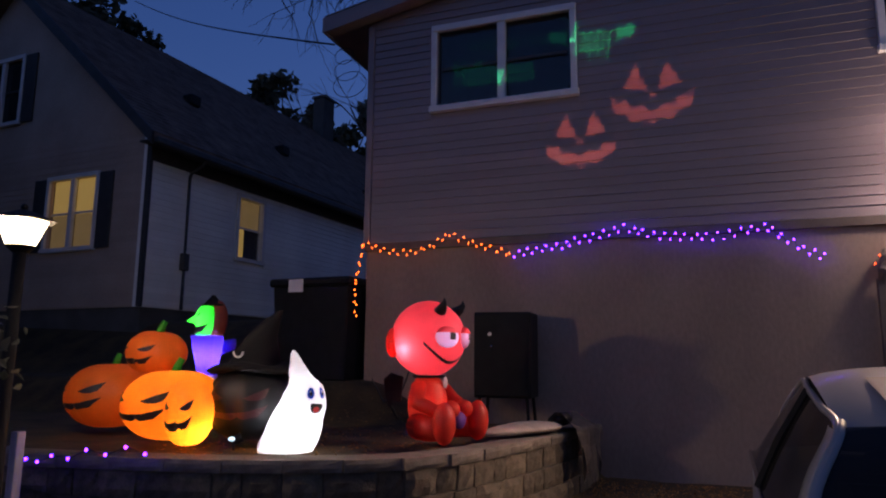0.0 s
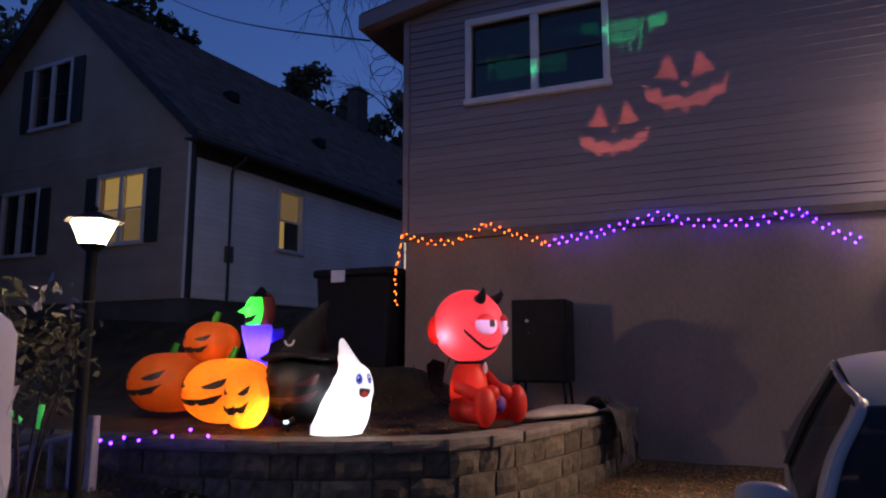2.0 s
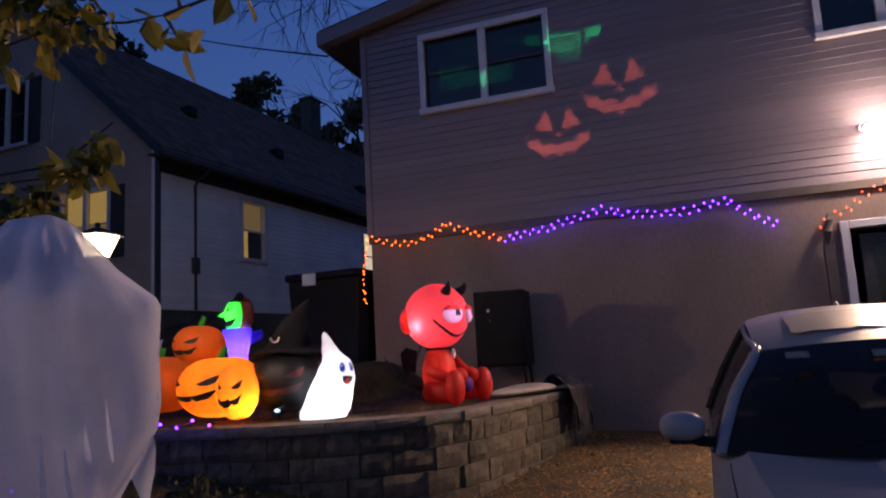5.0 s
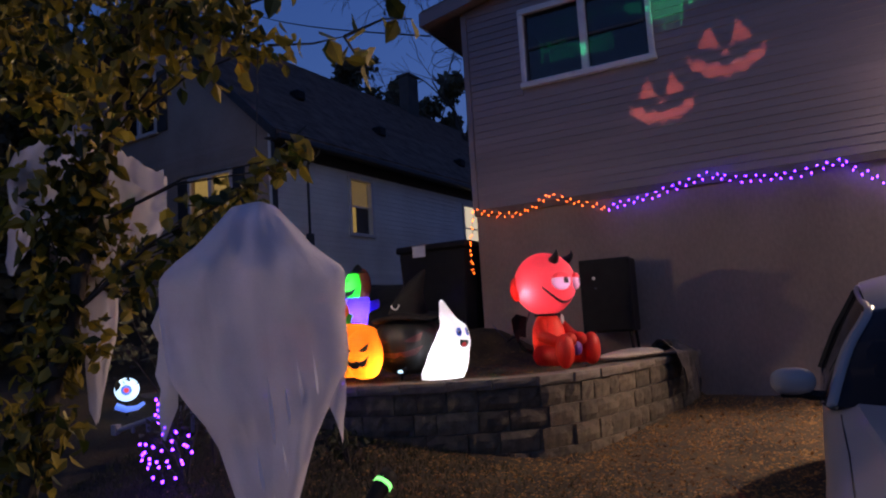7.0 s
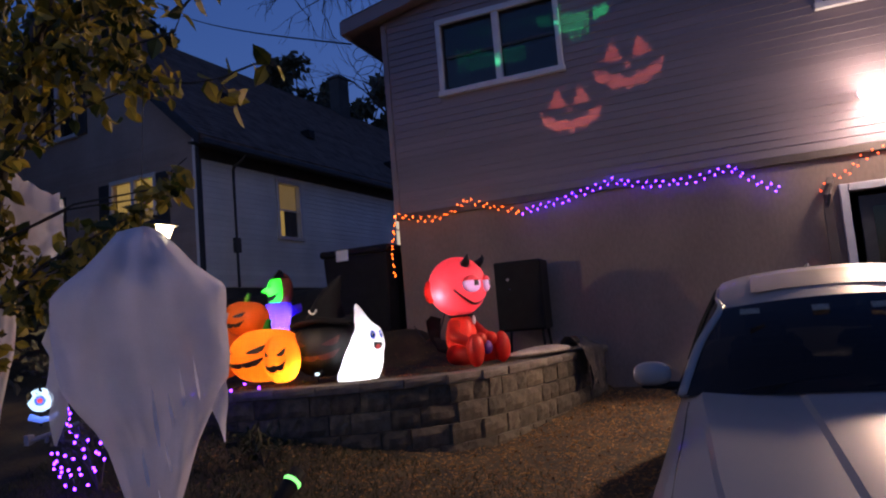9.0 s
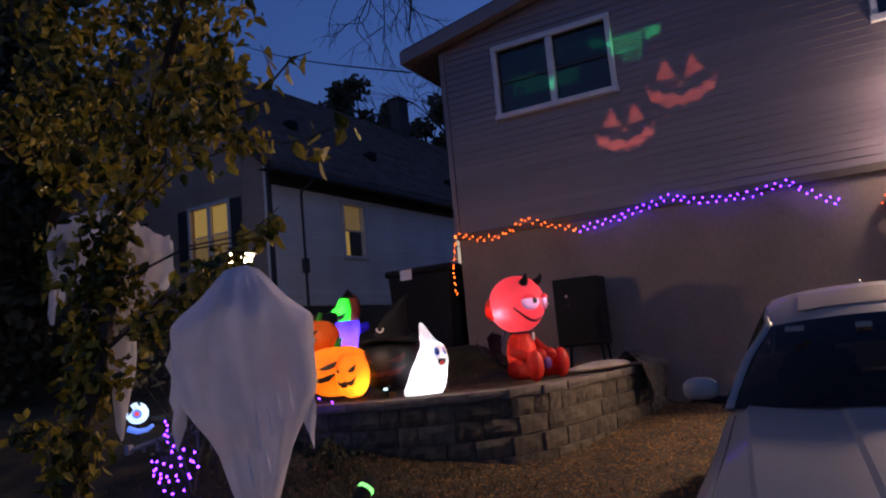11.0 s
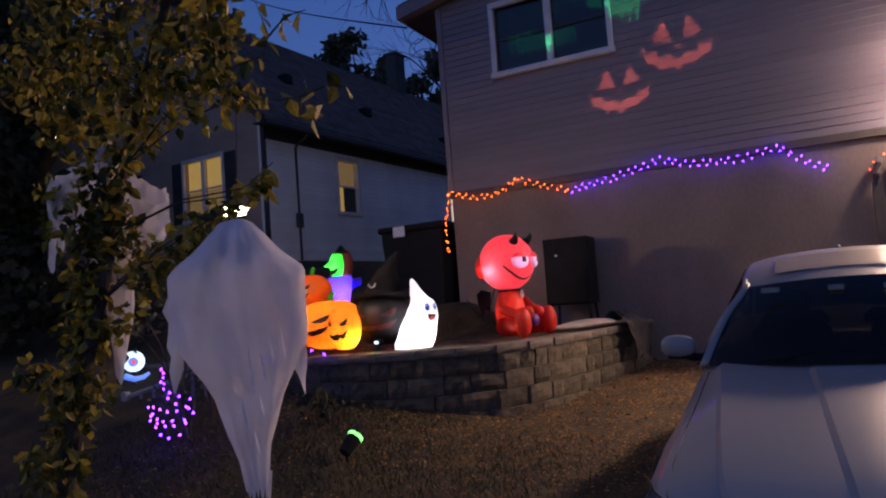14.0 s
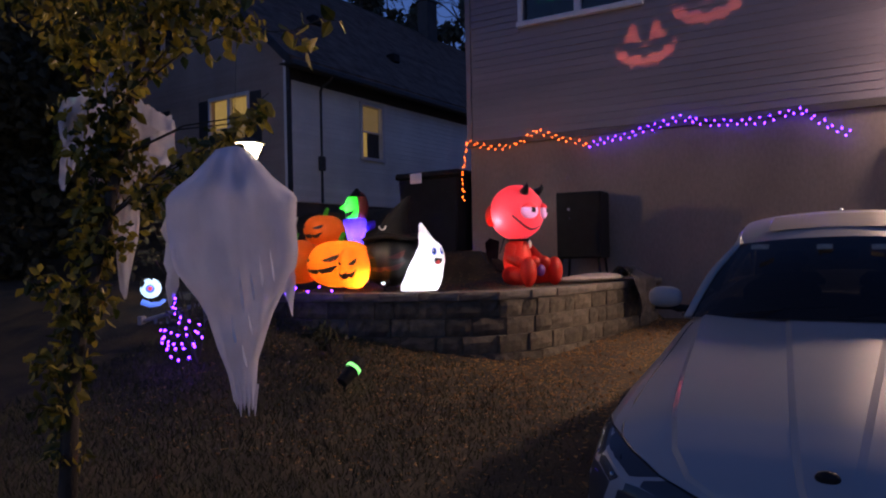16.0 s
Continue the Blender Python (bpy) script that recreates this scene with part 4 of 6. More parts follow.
dd = part("door", box(-0.33, 0.33, -0.30, -0.272, 0.36, 1.32), M_IRON, sm, bevel=0.01)
part("door_knob", ball((-0.12, -0.312, 0.94), 0.013, u=10, v=8), M_CHROME, dd, "small bright knob", smooth=True)
part("dial", rod((-0.14, -0.302, 1.08), (-0.14, -0.312, 1.08), 0.02), M_ALLOY, dd, "small metal thermometer dial")
for a in (-0.28, 0.28):
    for b in (-0.22, 0.22):
        part("leg", rod((a * 1.1, b * 1.1, 0), (a, b, 0.345), 0.02), M_IRON, sm)
sack = thing("sack", (-1.62, 7.05, TOP + 0.005), "flat beige canvas sack lying on the wall top", "sack", turn=70)
part("sack_body", ball((0, 0, 0.055), (0.66, 0.22, 0.058), u=28, v=14, warp=lambda p: Vector((p.x, p.y * (1 + 0.12 * math.sin(3 * p.x)), p.z * (1 + 0.2 * math.sin(4 * p.x + 2 * p.y))))), M_BAG, sack, smooth=True)
rag = thing("rag", (-1.16, 7.72, TOP), "dark grey rag draped over the end of the wall", "rag", turn=78)
rows = []
for i in range(15):
    k = i / 14
    row = []
    for j in range(13):
        u = j / 12 - 0.5
        fold = 0.035 * math.sin(u * 22 + 2 * k) * min(1, k * 2)
        if k < 0.35:
            p = (u * 0.62, 0.28 - 0.9 * k, 0.05 + 0.10 * math.sin(math.pi * k / 0.35) * (1 + 0.6 * math.sin(9 * u)) + fold * 0.5)
        else:
            p = (u * (0.62 - 0.12 * k), -0.06 - 0.05 * k + fold - 0.02, 0.05 - (k - 0.35) * (0.62 + 0.28 * math.sin(u * 15)))
        row.append(p)
    rows.append(row)
part("cloth", sheet(rows), M_RAG, rag, smooth=True)
part("knotted_end", ball((-0.12, 0.14, 0.13), (0.16, 0.09, 0.07), u=16, v=10, warp=lambda p: p * (1 + 0.25 * noise.noise(p * 3))), M_BLACK_NYLON, rag, "dark knotted bundle", smooth=True)

# ---- lights on strings ----
LED = ball((0, 0, 0), (0.0095, 0.0095, 0.012), u=8, v=6)
led_mesh = bpy.data.meshes.new("bulb")
LED.to_mesh(led_mesh)
LED.free()


def led_meshes(m):
    me = led_mesh.copy()
    me.materials.append(m)
    return me


def light_string(path, n, mesh, label, jitter=0.035, cable=True, sag=0.0):
    t = thing("string_lights", (0, 0, 0), label, "string lights", "strings of small lights")
    pts = [Vector(p) for p in path]
    lens = [0.0]
    for a, b in zip(pts, pts[1:]):
        lens.append(lens[-1] + (b - a).length)
    spots = []
    for i in range(n):
        s = lens[-1] * i / max(1, n - 1)
        k = max(j for j in range(len(lens) - 1) if lens[j] <= s + 1e-6)
        f = (s - lens[k]) / (lens[k + 1] - lens[k])
        p = pts[k].lerp(pts[k + 1], f)
        p = p + Vector((rng.uniform(-0.015, 0.015), 0, (jitter if i % 2 else -jitter) + rng.uniform(-0.012, 0.012)))
        spots.append(p)
    if cable:
        part("cable", pipe(spots, 0.004, 5), M_CABLE, t)
    for p in spots:
        ob = new("bulb", mesh)
        ob.parent = t
        ob.location = p + Vector((0, -0.012, 0))
    return t


ME_P, ME_O, ME_R = led_meshes(M_LED_PURPLE), led_meshes(M_LED_ORANGE), led_meshes(M_LED_RED)
FY = HY - 0.05
light_string([(-2.10, FY, 2.96), (-1.55, FY, 3.03), (-0.70, FY, 3.22), (-0.35, FY, 3.10), (0.0, FY, 3.06), (0.45, FY, 3.06), (0.88, FY, 3.15), (1.08, FY, 2.98), (1.30, FY, 2.82), (1.46, FY, 2.76)], 62, ME_P, "string of small purple lights along the house wall")
light_string([(-4.27, FY, 3.22), (-3.95, FY, 3.09), (-3.62, FY, 3.04), (-3.3, FY, 3.10), (-3.0, FY, 3.27), (-2.75, FY, 3.15), (-2.45, FY, 3.06), (-2.16, FY, 2.95)], 34, ME_O, "string of small orange lights along the house wall", 0.025)
light_string([(-4.30, FY, 3.2), (-4.27, 8.48, 2.85), (-4.25, 8.33, 2.58), (-4.21, 8.30, 2.15)], 16, ME_O, "string of orange lights hanging down the house corner", 0.012)
light_string([(1.93, FY, 2.70), (2.1, FY, 2.80), (2.3, FY, 2.88), (2.45, FY, 3.02), (2.7, FY, 3.10), (3.2, FY, 2.95)], 22, ME_R, "string of red-orange lights over the door")
light_string([(-4.75, 3.92, 0.80), (-4.35, 3.90, 0.86), (-4.1, 3.98, 0.90), (-3.9, 4.1, 0.91), (-3.75, 4.18, 0.9)], 9, ME_P, "string of purple lights along the wall top", 0.02)

# ---- lamp post, rail, front garden ----
lp = thing("lamp_post", (-4.22, 3.38, lawn(-4.22, 3.38) - 0.02), "black iron lamp post with a glowing glass lantern", "lamp post")
hb = 2.36 - lawn(-4.22, 3.38)
part("post", pipe([(0, 0, 0), (0, 0, 0.25), (0, 0, 0.3), (0, 0, hb)], 0.042, 12), M_IRON, lp, smooth=True)
part("base", rod((0, 0, 0), (0, 0, 0.16), 0.10, 0.05, 12), M_IRON, lp)
part("collar", rod((0, 0, hb - 0.05), (0, 0, hb), 0.05, 0.10, 12), M_IRON, lp)
lan = part("lantern_glass", rod((0, 0, hb + 0.002), (0, 0, hb + 0.17), 0.095, 0.17, 6), M_LANTERN, lp, "glowing tapered lantern glass")
lan.visible_shadow = False
part("lantern_roof", rod((0, 0, hb + 0.172), (0, 0, hb + 0.25), 0.22, 0.03, 6), M_IRON, lp)
part("finial", ball((0, 0, hb + 0.27), 0.025, u=8, v=6), M_IRON, lp)
for i in range(6):
    a = 2 * math.pi * i / 6
    part("lantern_rib", rod((0.098 * math.sin(a), 0.098 * math.cos(a), hb), (0.175 * math.sin(a), 0.175 * math.cos(a), hb + 0.17), 0.003), M_IRON, lp)


def leaf_shape(bm, c, d, up, size, width=0.5):
    """One folded pointed leaf from c along d."""
    d = d.normalized()
    side = d.cross(up).normalized() * size * width * 0.5
    if side.length < 1e-4:
        return
    n = side.cross(d).normalized() * size * 0.12
    p = [c, c + d * size * 0.35 + side - n, c + d * size * 0.7 + side * 0.7 - n * 0.8, c + d * size, c + d * size * 0.7 - side * 0.7 - n * 0.8, c + d * size * 0.35 - side - n,
         c + d * size * 0.4, c + d * size * 0.72]
    v = [bm.verts.new(q) for q in p]
    for f in ((0, 6, 1), (1, 6, 7, 2), (2, 7, 3), (0, 5, 6), (5, 4, 7, 6), (4, 3, 7)):
        bm.faces.new([v[i] for i in f])


def rand_dir(r=rng, flat=0.0):
    v = Vector((r.gauss(0, 1), r.gauss(0, 1), r.gauss(0, 1) - flat))
    return v.normalized()


def leaf_cloud(clusters, per, size, r=rng, droop=0.6, width=0.5):
    bm = bmesh.new()
    for x, y, z, rad in clusters:
        for _ in range(int(per * (rad / 0.25) ** 2)):
            o = rand_dir(r) * rad * r.random() ** 0.5
            leaf_shape(bm, Vector((x, y, z)) + o, rand_dir(r, droop), rand_dir(r), size * r.uniform(0.6, 1.25), width)
    return bm


def shrub(at, rad, tall, per, size, label, material):
    t = thing("shrub", at, label, "shrub")
    cl = []
    for i in range(7):
        a = rng.uniform(0, 6.28)
        tip = (rad * 0.7 * math.cos(a), rad * 0.7 * math.sin(a), tall * rng.uniform(0.5, 0.95))
        part("stem", pipe([(0, 0, 0), (tip[0] * 0.4, tip[1] * 0.4, tip[2] * 0.55), tip], 0.012, 5, taper=0.004), M_BARK, t)
        cl.append((*tip, rad * 0.55))
    part("foliage", leaf_cloud(cl, per, size), material, t)["kind"] = "stuff"
    return t


shrub((-4.25, 3.0, lawn(-4.25, 3.0)), 0.35, 1.75, 26, 0.09, "dark climbing shrub round the lamp post with pale blooms", M_FAR_LEAF)
shrub((-5.0, 3.25, lawn(-5.0, 3.25)), 0.55, 1.35, 34, 0.10, "dark overgrown shrub beside the lamp post", M_FAR_LEAF)
shrub((-4.24, 2.68, lawn(-4.24, 2.68)), 0.30, 0.66, 30, 0.06, "low dark shrub wound with purple lights", M_FAR_LEAF)
shrub((-3.25, 3.55, lawn(-3.25, 3.55)), 0.24, 0.32, 40, 0.10, "low tuft of grassy green foliage by the wall", M_GRASS)
bl = thing("pale_blooms", (-4.1, 3.05, 1.86), "pale mauve blooms on the lamp-post shrub", "flowers")
for i in range(18):
    pt = bmesh.new()
    leaf_shape(pt, Vector((rng.uniform(-0.35, 0.22), rng.uniform(-0.1, 0.1), rng.uniform(-0.08, 0.2))), rand_dir(), rand_dir(), rng.uniform(0.05, 0.1), 0.6)
    part("petal", pt, M_PALE_WOOD, bl)
net = [(-4.57, 2.55, 0.86), (-4.50, 2.5, 0.92), (-4.47, 2.48, 0.80), (-4.44, 2.46, 0.73), (-4.38, 2.46, 0.68), (-4.30, 2.48, 0.66), (-4.22, 2.52, 0.60), (-4.26, 2.48, 0.54), (-4.36, 2.42, 0.52),
       (-4.46, 2.42, 0.52), (-4.58, 2.46, 0.56), (-4.66, 2.50, 0.54), (-4.52, 2.44, 0.40), (-4.40, 2.44, 0.38), (-4.30, 2.50, 0.42)]
net = [(-4.43 + 0.20 + (x + 4.43) * 1.35, y, z) for x, y, z in net]
light_string(net, 34, ME_P, "purple lights wound over a low shrub", 0.045)

eye = thing("eyeball_light", (-5.95, 3.45, lawn(-5.95, 3.45)), "glowing blue-white eyeball decoration on a stake", "eyeball decoration", turn=50)
eh = 0.94 - lawn(-5.95, 3.45)
part("stake", rod((0, 0, 0), (0, 0, eh - 0.1), 0.012), M_PLASTIC, eye)
eb = part("eyeball", ball((0, 0, eh), 0.12, u=24, v=16), M_GLOW_WHITE, eye, smooth=True)
part("iris", decal([(26 * math.cos(a), 26 * math.sin(a)) for a in [2 * math.pi * i / 14 for i in range(14)]], (0, 0, eh), (0.12, 0.12, 0.12), 1.02, 2), M_GLOW_BLUE, eb)
part("pupil", decal([(12 * math.cos(a), 12 * math.sin(a)) for a in [2 * math.pi * i / 12 for i in range(12)]], (0, 0, eh), (0.12, 0.12, 0.12), 1.05, 2), M_GLOW_RED, eb)
part("claw", pipe([(-0.10, -0.02, eh - 0.16), (0.0, -0.05, eh - 0.20), (0.10, -0.03, eh - 0.19), (0.16, 0.0, eh - 0.15)], 0.035, 8, taper=0.02), M_GLOW_BLUE, eye, "faintly glowing blue base", smooth=True)

rail = thing("hand_rail", (-4.48, 3.72, lawn(-4.48, 3.72)), "grey-white painted wooden handrail beside the steps", "handrail")
h0 = 1.06 - lawn(-4.48, 3.72)
part("post", box(-0.035, 0.035, -0.035, 0.035, -0.05, h0), M_PALE_WOOD, rail, bevel=0.006)
part("post", box(-1.235, -1.165, -0.635, -0.565, -0.25, h0 - 0.42), M_PALE_WOOD, rail, bevel=0.006)
for dz in (-0.12, -0.55):
    part("rail", pipe([(-0.036, -0.02, h0 + dz), (-1.19, -0.6, h0 + dz - 0.36)], 0.024, 8), M_PALE_WOOD, rail)
for i in range(1, 9):
    k = i / 9
    part("picket", box(-0.016 - 1.17 * k, 0.012 - 1.17 * k, -0.03 - 0.58 * k, -0.006 - 0.58 * k, h0 - 0.55 - 0.36 * k, h0 - 0.12 - 0.36 * k), M_PALE_WOOD, rail)
gt = thing("green_tube", (-4.72, 3.2, 1.02), "faint green glowing plastic tube among the shrubs", "glow tube")
part("tube", pipe([(-0.25, 0, 0.05), (-0.08, -0.03, 0.13), (0.06, -0.02, 0.10), (0.14, 0, 0.03)], 0.018, 8), M_GREEN_TUBE, gt, smooth=True)
part("tube_end", pipe([(0.32, 0, 0.0), (0.36, -0.02, 0.16)], 0.02, 8), M_GREEN_TUBE, gt, smooth=True)

pj = thing("light_projector", (-2.54, 2.84, lawn(-2.54, 2.84)), "small black garden light projector with green glowing rim on a stake", "projector")
ph = 0.26 - lawn(-2.54, 2.84)
LENS = Vector((-2.505, 2.95, 0.295))
AIM = Vector((-1.2, HY, 5.05))
pax, pl = (AIM - LENS).normalized(), LENS - pj.location
part("stake", rod((0, 0, -0.03), (0, 0, ph - 0.09), 0.012, 0.014), M_PLASTIC, pj)
part("bracket", box(-0.02, 0.02, -0.02, 0.02, ph - 0.10, ph - 0.04), M_PLASTIC, pj, bevel=0.004)
part("housing", rod(pl - pax * 0.20, pl - pax * 0.036, 0.052, 0.066, 20), M_PLASTIC, pj, bevel=0.006)
part("rim", rod(pl - pax * 0.035, pl - pax * 0.008, 0.071, 0.070, 20), M_GLOW_GREEN, pj, "glowing green lens rim")
hood = bmesh.new()
side_a = pax.cross(Vector((0, 0, 1))).normalized()
side_b = pax.cross(side_a)
sheet([[pl + pax * d + (side_a * math.cos(t) + side_b * math.sin(t)) * r for t in [2 * math.pi * j / 24 for j in range(25)]] for d, r in ((-0.007, 0.064), (0.075, 0.066), (0.075, 0.062), (-0.007, 0.060))], hood)
part("lens_hood", hood, M_PLASTIC, pj, smooth=True)

# pattern plates in front of the projector's two lenses throw lettering and pumpkin faces on the wall
def letter_loops(text, x0, x1, z0, z1, slant=0.0):
    """Outlines of a word, scaled into a box on the wall."""
    cu = bpy.data.curves.new("word", "FONT")
    cu.body, cu.offset = text, 0.004
    ob = bpy.data.objects.new("word", cu)
    me = ob.to_mesh()
    vs = [v.co.copy() for v in me.vertices]
    used = {}
    for p in me.polygons:
        for e in p.edge_keys:
            used[e] = used.get(e, 0) + 1
    nxt = {}
    for e, c in used.items():
        if c == 1:
            nxt.setdefault(e[0], []).append(e[1])
            nxt.setdefault(e[1], []).append(e[0])
    ob.to_mesh_clear()
    bpy.data.objects.remove(ob)
    loops, seen = [], set()
    for st in nxt:
        if st in seen:
            continue
        loop, cur, prev = [], st, None
        while cur not in seen:
            seen.add(cur)
            loop.append(cur)
            step = [q for q in nxt[cur] if q != prev]
            if not step:
                break
            prev, cur = cur, step[0]
        loops.append([vs[i] for i in loop])
    lo = [min(p[k] for l in loops for p in l) for k in (0, 1)]
    hi = [max(p[k] for l in loops for p in l) for k in (0, 1)]
    return [[(x0 + (p.x - lo[0]) / (hi[0] - lo[0]) * (x1 - x0), z0 + (p.y - lo[1]) / (hi[1] - lo[1]) * (z1 - z0) + slant * (x0 + (p.x - lo[0]) / (hi[0] - lo[0]) * (x1 - x0))) for p in l] for l in loops]


def pumpkin_loops(cx, cz, w):
    eyes = [[(-0.7, 0.25), (-0.35, 0.85), (-0.12, 0.15)], [(0.7, 0.25), (0.35, 0.85), (0.12, 0.15)], [(-0.1, -0.05), (0.1, -0.05), (0, 0.15)]]
    grin = [(-1.0, 0.2), (-0.85, -0.1), (-0.62, -0.02), (-0.5, -0.3), (-0.25, -0.2), (0.0, -0.42), (0.25, -0.22), (0.5, -0.3), (0.62, -0.04), (0.85, -0.12), (1.0, 0.2),
            (0.88, -0.36), (0.58, -0.46), (0.42, -0.66), (0.16, -0.52), (0, -0.74), (-0.2, -0.54), (-0.45, -0.66), (-0.62, -0.44), (-0.9, -0.34)]
    return [[(cx + w * a, cz + w * b) for a, b in loop] for loop in eyes + [grin]]


def wing(x, z, s):
    return [(x, z - 0.10), (x + s * 0.10, z - 0.02), (x + s * 0.17, z - 0.06), (x + s * 0.24, z + 0.06), (x + s * 0.20, z + 0.14), (x + s * 0.08, z + 0.10), (x, z + 0.14)]


def pattern_plate(name, offset, loops, color, watts, label):
    eye_p = LENS + offset
    m = look(eye_p, AIM)
    inv = m.inverted()
    d = 0.05
    cu = bpy.data.curves.new(name, "CURVE")
    cu.dimensions, cu.fill_mode = "2D", "BOTH"
    flat = [[(24, 24), (-24, 24), (-24, -24), (24, -24)]]
    for loop in loops:
        q = [inv @ Vector((x, HY, z)) for x, z in loop]
        flat.append([(p.x / -p.z * d * 1000, p.y / -p.z * d * 1000) for p in q])
    for loop in flat:
        sp = cu.splines.new("POLY")
        sp.points.add(len(loop) - 1)
        for pnt, (x, y) in zip(sp.points, loop):
            pnt.co = (x, y, 0, 1)
        sp.use_cyclic_u = True
    tmp = bpy.data.objects.new(name, cu)
    me = bpy.data.meshes.new_from_object(tmp)
    bpy.data.objects.remove(tmp)
    me.transform(Matrix.Diagonal((0.001, 0.001, 0.001, 1)))
    me.materials.append(M_BLACK_INK)
    ob = new(name, me)
    ob.parent = pj
    ob["label"] = label
    ob.matrix_basis = Matrix.Translation(-Vector(pj.location)) @ m @ Matrix.Translation((0, 0, -d))
    lamp_light("projector_" + name, "SPOT", eye_p, watts, color, 0.0001, AIM, 40, 0.1)


green = letter_loops("Happy", -1.36, -0.78, 5.42, 6.02, -0.03) + [wing(-1.41, 5.80, -1), wing(-0.73, 5.78, 1)] + letter_loops("Halloween", -2.98, -1.86, 5.24, 5.62, -0.03)
pattern_plate("green_pattern_plate", Vector((-0.028, 0, 0)), green, (0.02, 1.0, 0.30), 4200, "pierced plate with lettering")
pattern_plate("red_pattern_plate", Vector((0.028, 0, 0)), pumpkin_loops(-1.23, 4.38, 0.47) + pumpkin_loops(-0.32, 4.90, 0.52), (1.0, 0.2, 0.12), 2600, "pierced plate with pumpkin faces")

# ---- hanging gauze ghosts ----
def hanging_ghost(at, turn, label, seed, slim=1.0, drops=(0.44, 0.50)):
    r = random.Random(seed)
    t = thing("hanging_ghost", at, label, "hanging ghost", "hanging gauze ghosts", turn=turn)
    prof = [(1.35, 0.03), (1.33, 0.085), (1.27, 0.150), (1.20, 0.218), (1.15, 0.288), (1.115, 0.336), (1.09, 0.352), (1.06, 0.350), (0.95, 0.342), (0.82, 0.337), (0.74, 0.325), (0.66, 0.275), (0.58, 0.222),
            (0.50, 0.178), (0.42, 0.148), (0.34, 0.120), (0.27, 0.098), (0.20, 0.078), (0.15, 0.060), (0.11, 0.045)]
    prof = [(z, w * (1 + (slim - 1) * smooth01(1.05 - z, 0.0, 0.25))) for z, w in prof]
    n = 28
    bm = bmesh.new()
    for face in (-1, 1):
        vs = []
        for z, w in prof:
            row = []
            for j in range(n + 1):
                u = 2 * j / n - 1
                low = max(0.0, 1.1 - z)
                depth = (0.13 * math.sqrt(max(0.0, 1 - u * u)) * min(1, w / 0.14) * (1 - 0.35 * low) + 0.004) * face
                crumple = 0.030 * noise.noise(Vector((u * w * 9, face * 3.0 + seed, z * 5))) + 0.014 * noise.noise(Vector((u * w * 24 + z * 9, seed, z * 11)))
                fold = 1.2 * crumple + 0.06 * low * noise.noise(Vector((u * w * 8 + 0.5 * z, z * 0.9, seed))) + 0.03 * noise.noise(Vector((u * w * 15 - 2.2 * z, z * 2.4, seed + 5))) + 0.008 * noise.noise(Vector((u * w * 46 + 6 * z, z * 6, seed + 9)))
                hem = 0.0
                if z < 0.18:
                    hem = -0.07 * abs(math.sin(7.3 * u + seed)) - 0.03 * r.random()
                row.append(bm.verts.new((u * w * (0.94 if u < 0 else 0.88) + 0.022 * low * math.sin(7 * z + seed) + 0.055 * low * low + 0.010 * noise.noise(Vector((z * 14, u, seed))), depth + fold, z + hem)))
            vs.append(row)
        for a, b in zip(vs, vs[1:]):
            for j in range(n):
                bm.faces.new((a[j], a[j + 1], b[j + 1], b[j]) if face < 0 else (a[j + 1], a[j], b[j], b[j + 1]))
    cloth = part("gauze", bm, M_CLOTH, t, smooth=True)
    for s, drop in zip((-1, 1), drops):
        sl = []
        for i in range(9):
            k = i / 8
            w = 0.068 * (1 - k) ** 0.75 * (1 + 0.25 * math.sin(19 * k + s)) + 0.003
            x = s * (0.270 + 0.045 * k) - (0.04 if s > 0 else 0)
            sl.append([(x - w + 2 * w * q, 0.02 * math.sin(3 * q + 5 * k) - 0.01, 1.0 - drop * k - 0.02 * r.random()) for q in (0, 0.33, 0.66, 1)])
        part("ragged_sleeve", sheet(sl), M_CLOTH, t, smooth=True)
    for i in range(3):
        x = (0.01, 0.05, 0.08)[i]
        part("hem_shred", sheet([[(x - 0.02 * (1 - k), 0.01 * math.sin(6 * k), 0.14 - 0.16 * k), (x + 0.02 * (1 - k) + 0.002, 0.01 * math.sin(6 * k + 1), 0.14 - 0.16 * k)] for k in (0, 0.3, 0.6, 1)]), M_CLOTH, t)
    for x, z0, z1, w in ((0.02, 0.50, 0.76, 0.016), (0.075, 0.56, 0.72, 0.012), (0.12, 0.60, 0.80, 0.015), (-0.02, 0.36, 0.52, 0.014), (0.06, 0.40, 0.53, 0.010), (0.03, 0.24, 0.36, 0.012), (0.17, 0.66, 0.84, 0.011)):
        tear = [[(x + 0.020 * (1 - k) + q * 0.6 * w * math.sin(math.pi * k) ** 0.8 * (1.2 - k), -0.112 - 0.030 * math.sin(math.pi * k) + 0.03 * (1 - k) + 0.008 * q, z0 + (z1 - z0) * k) for q in (-1, 0, 1)] for k in (0.03, 0.15, 0.3, 0.5, 0.7, 0.85, 0.97)]
        part("torn_strip", sheet(tear), M_FRAY, t)
    part("head_form", ball((0, 0, 1.235), (0.10, 0.09, 0.11), u=18, v=12), M_BLUE_FOAM, t, "pale blue stuffed head inside", smooth=True)
    part("hanging_line", rod((0, 0, 1.33), (0.03, 0, 1.95), 0.0015), M_CABLE, t)
    return t


hanging_ghost((-1.36, 0.48, 0.52), 43, "white gauze ghost with ragged sleeves hanging from the young tree", 3)


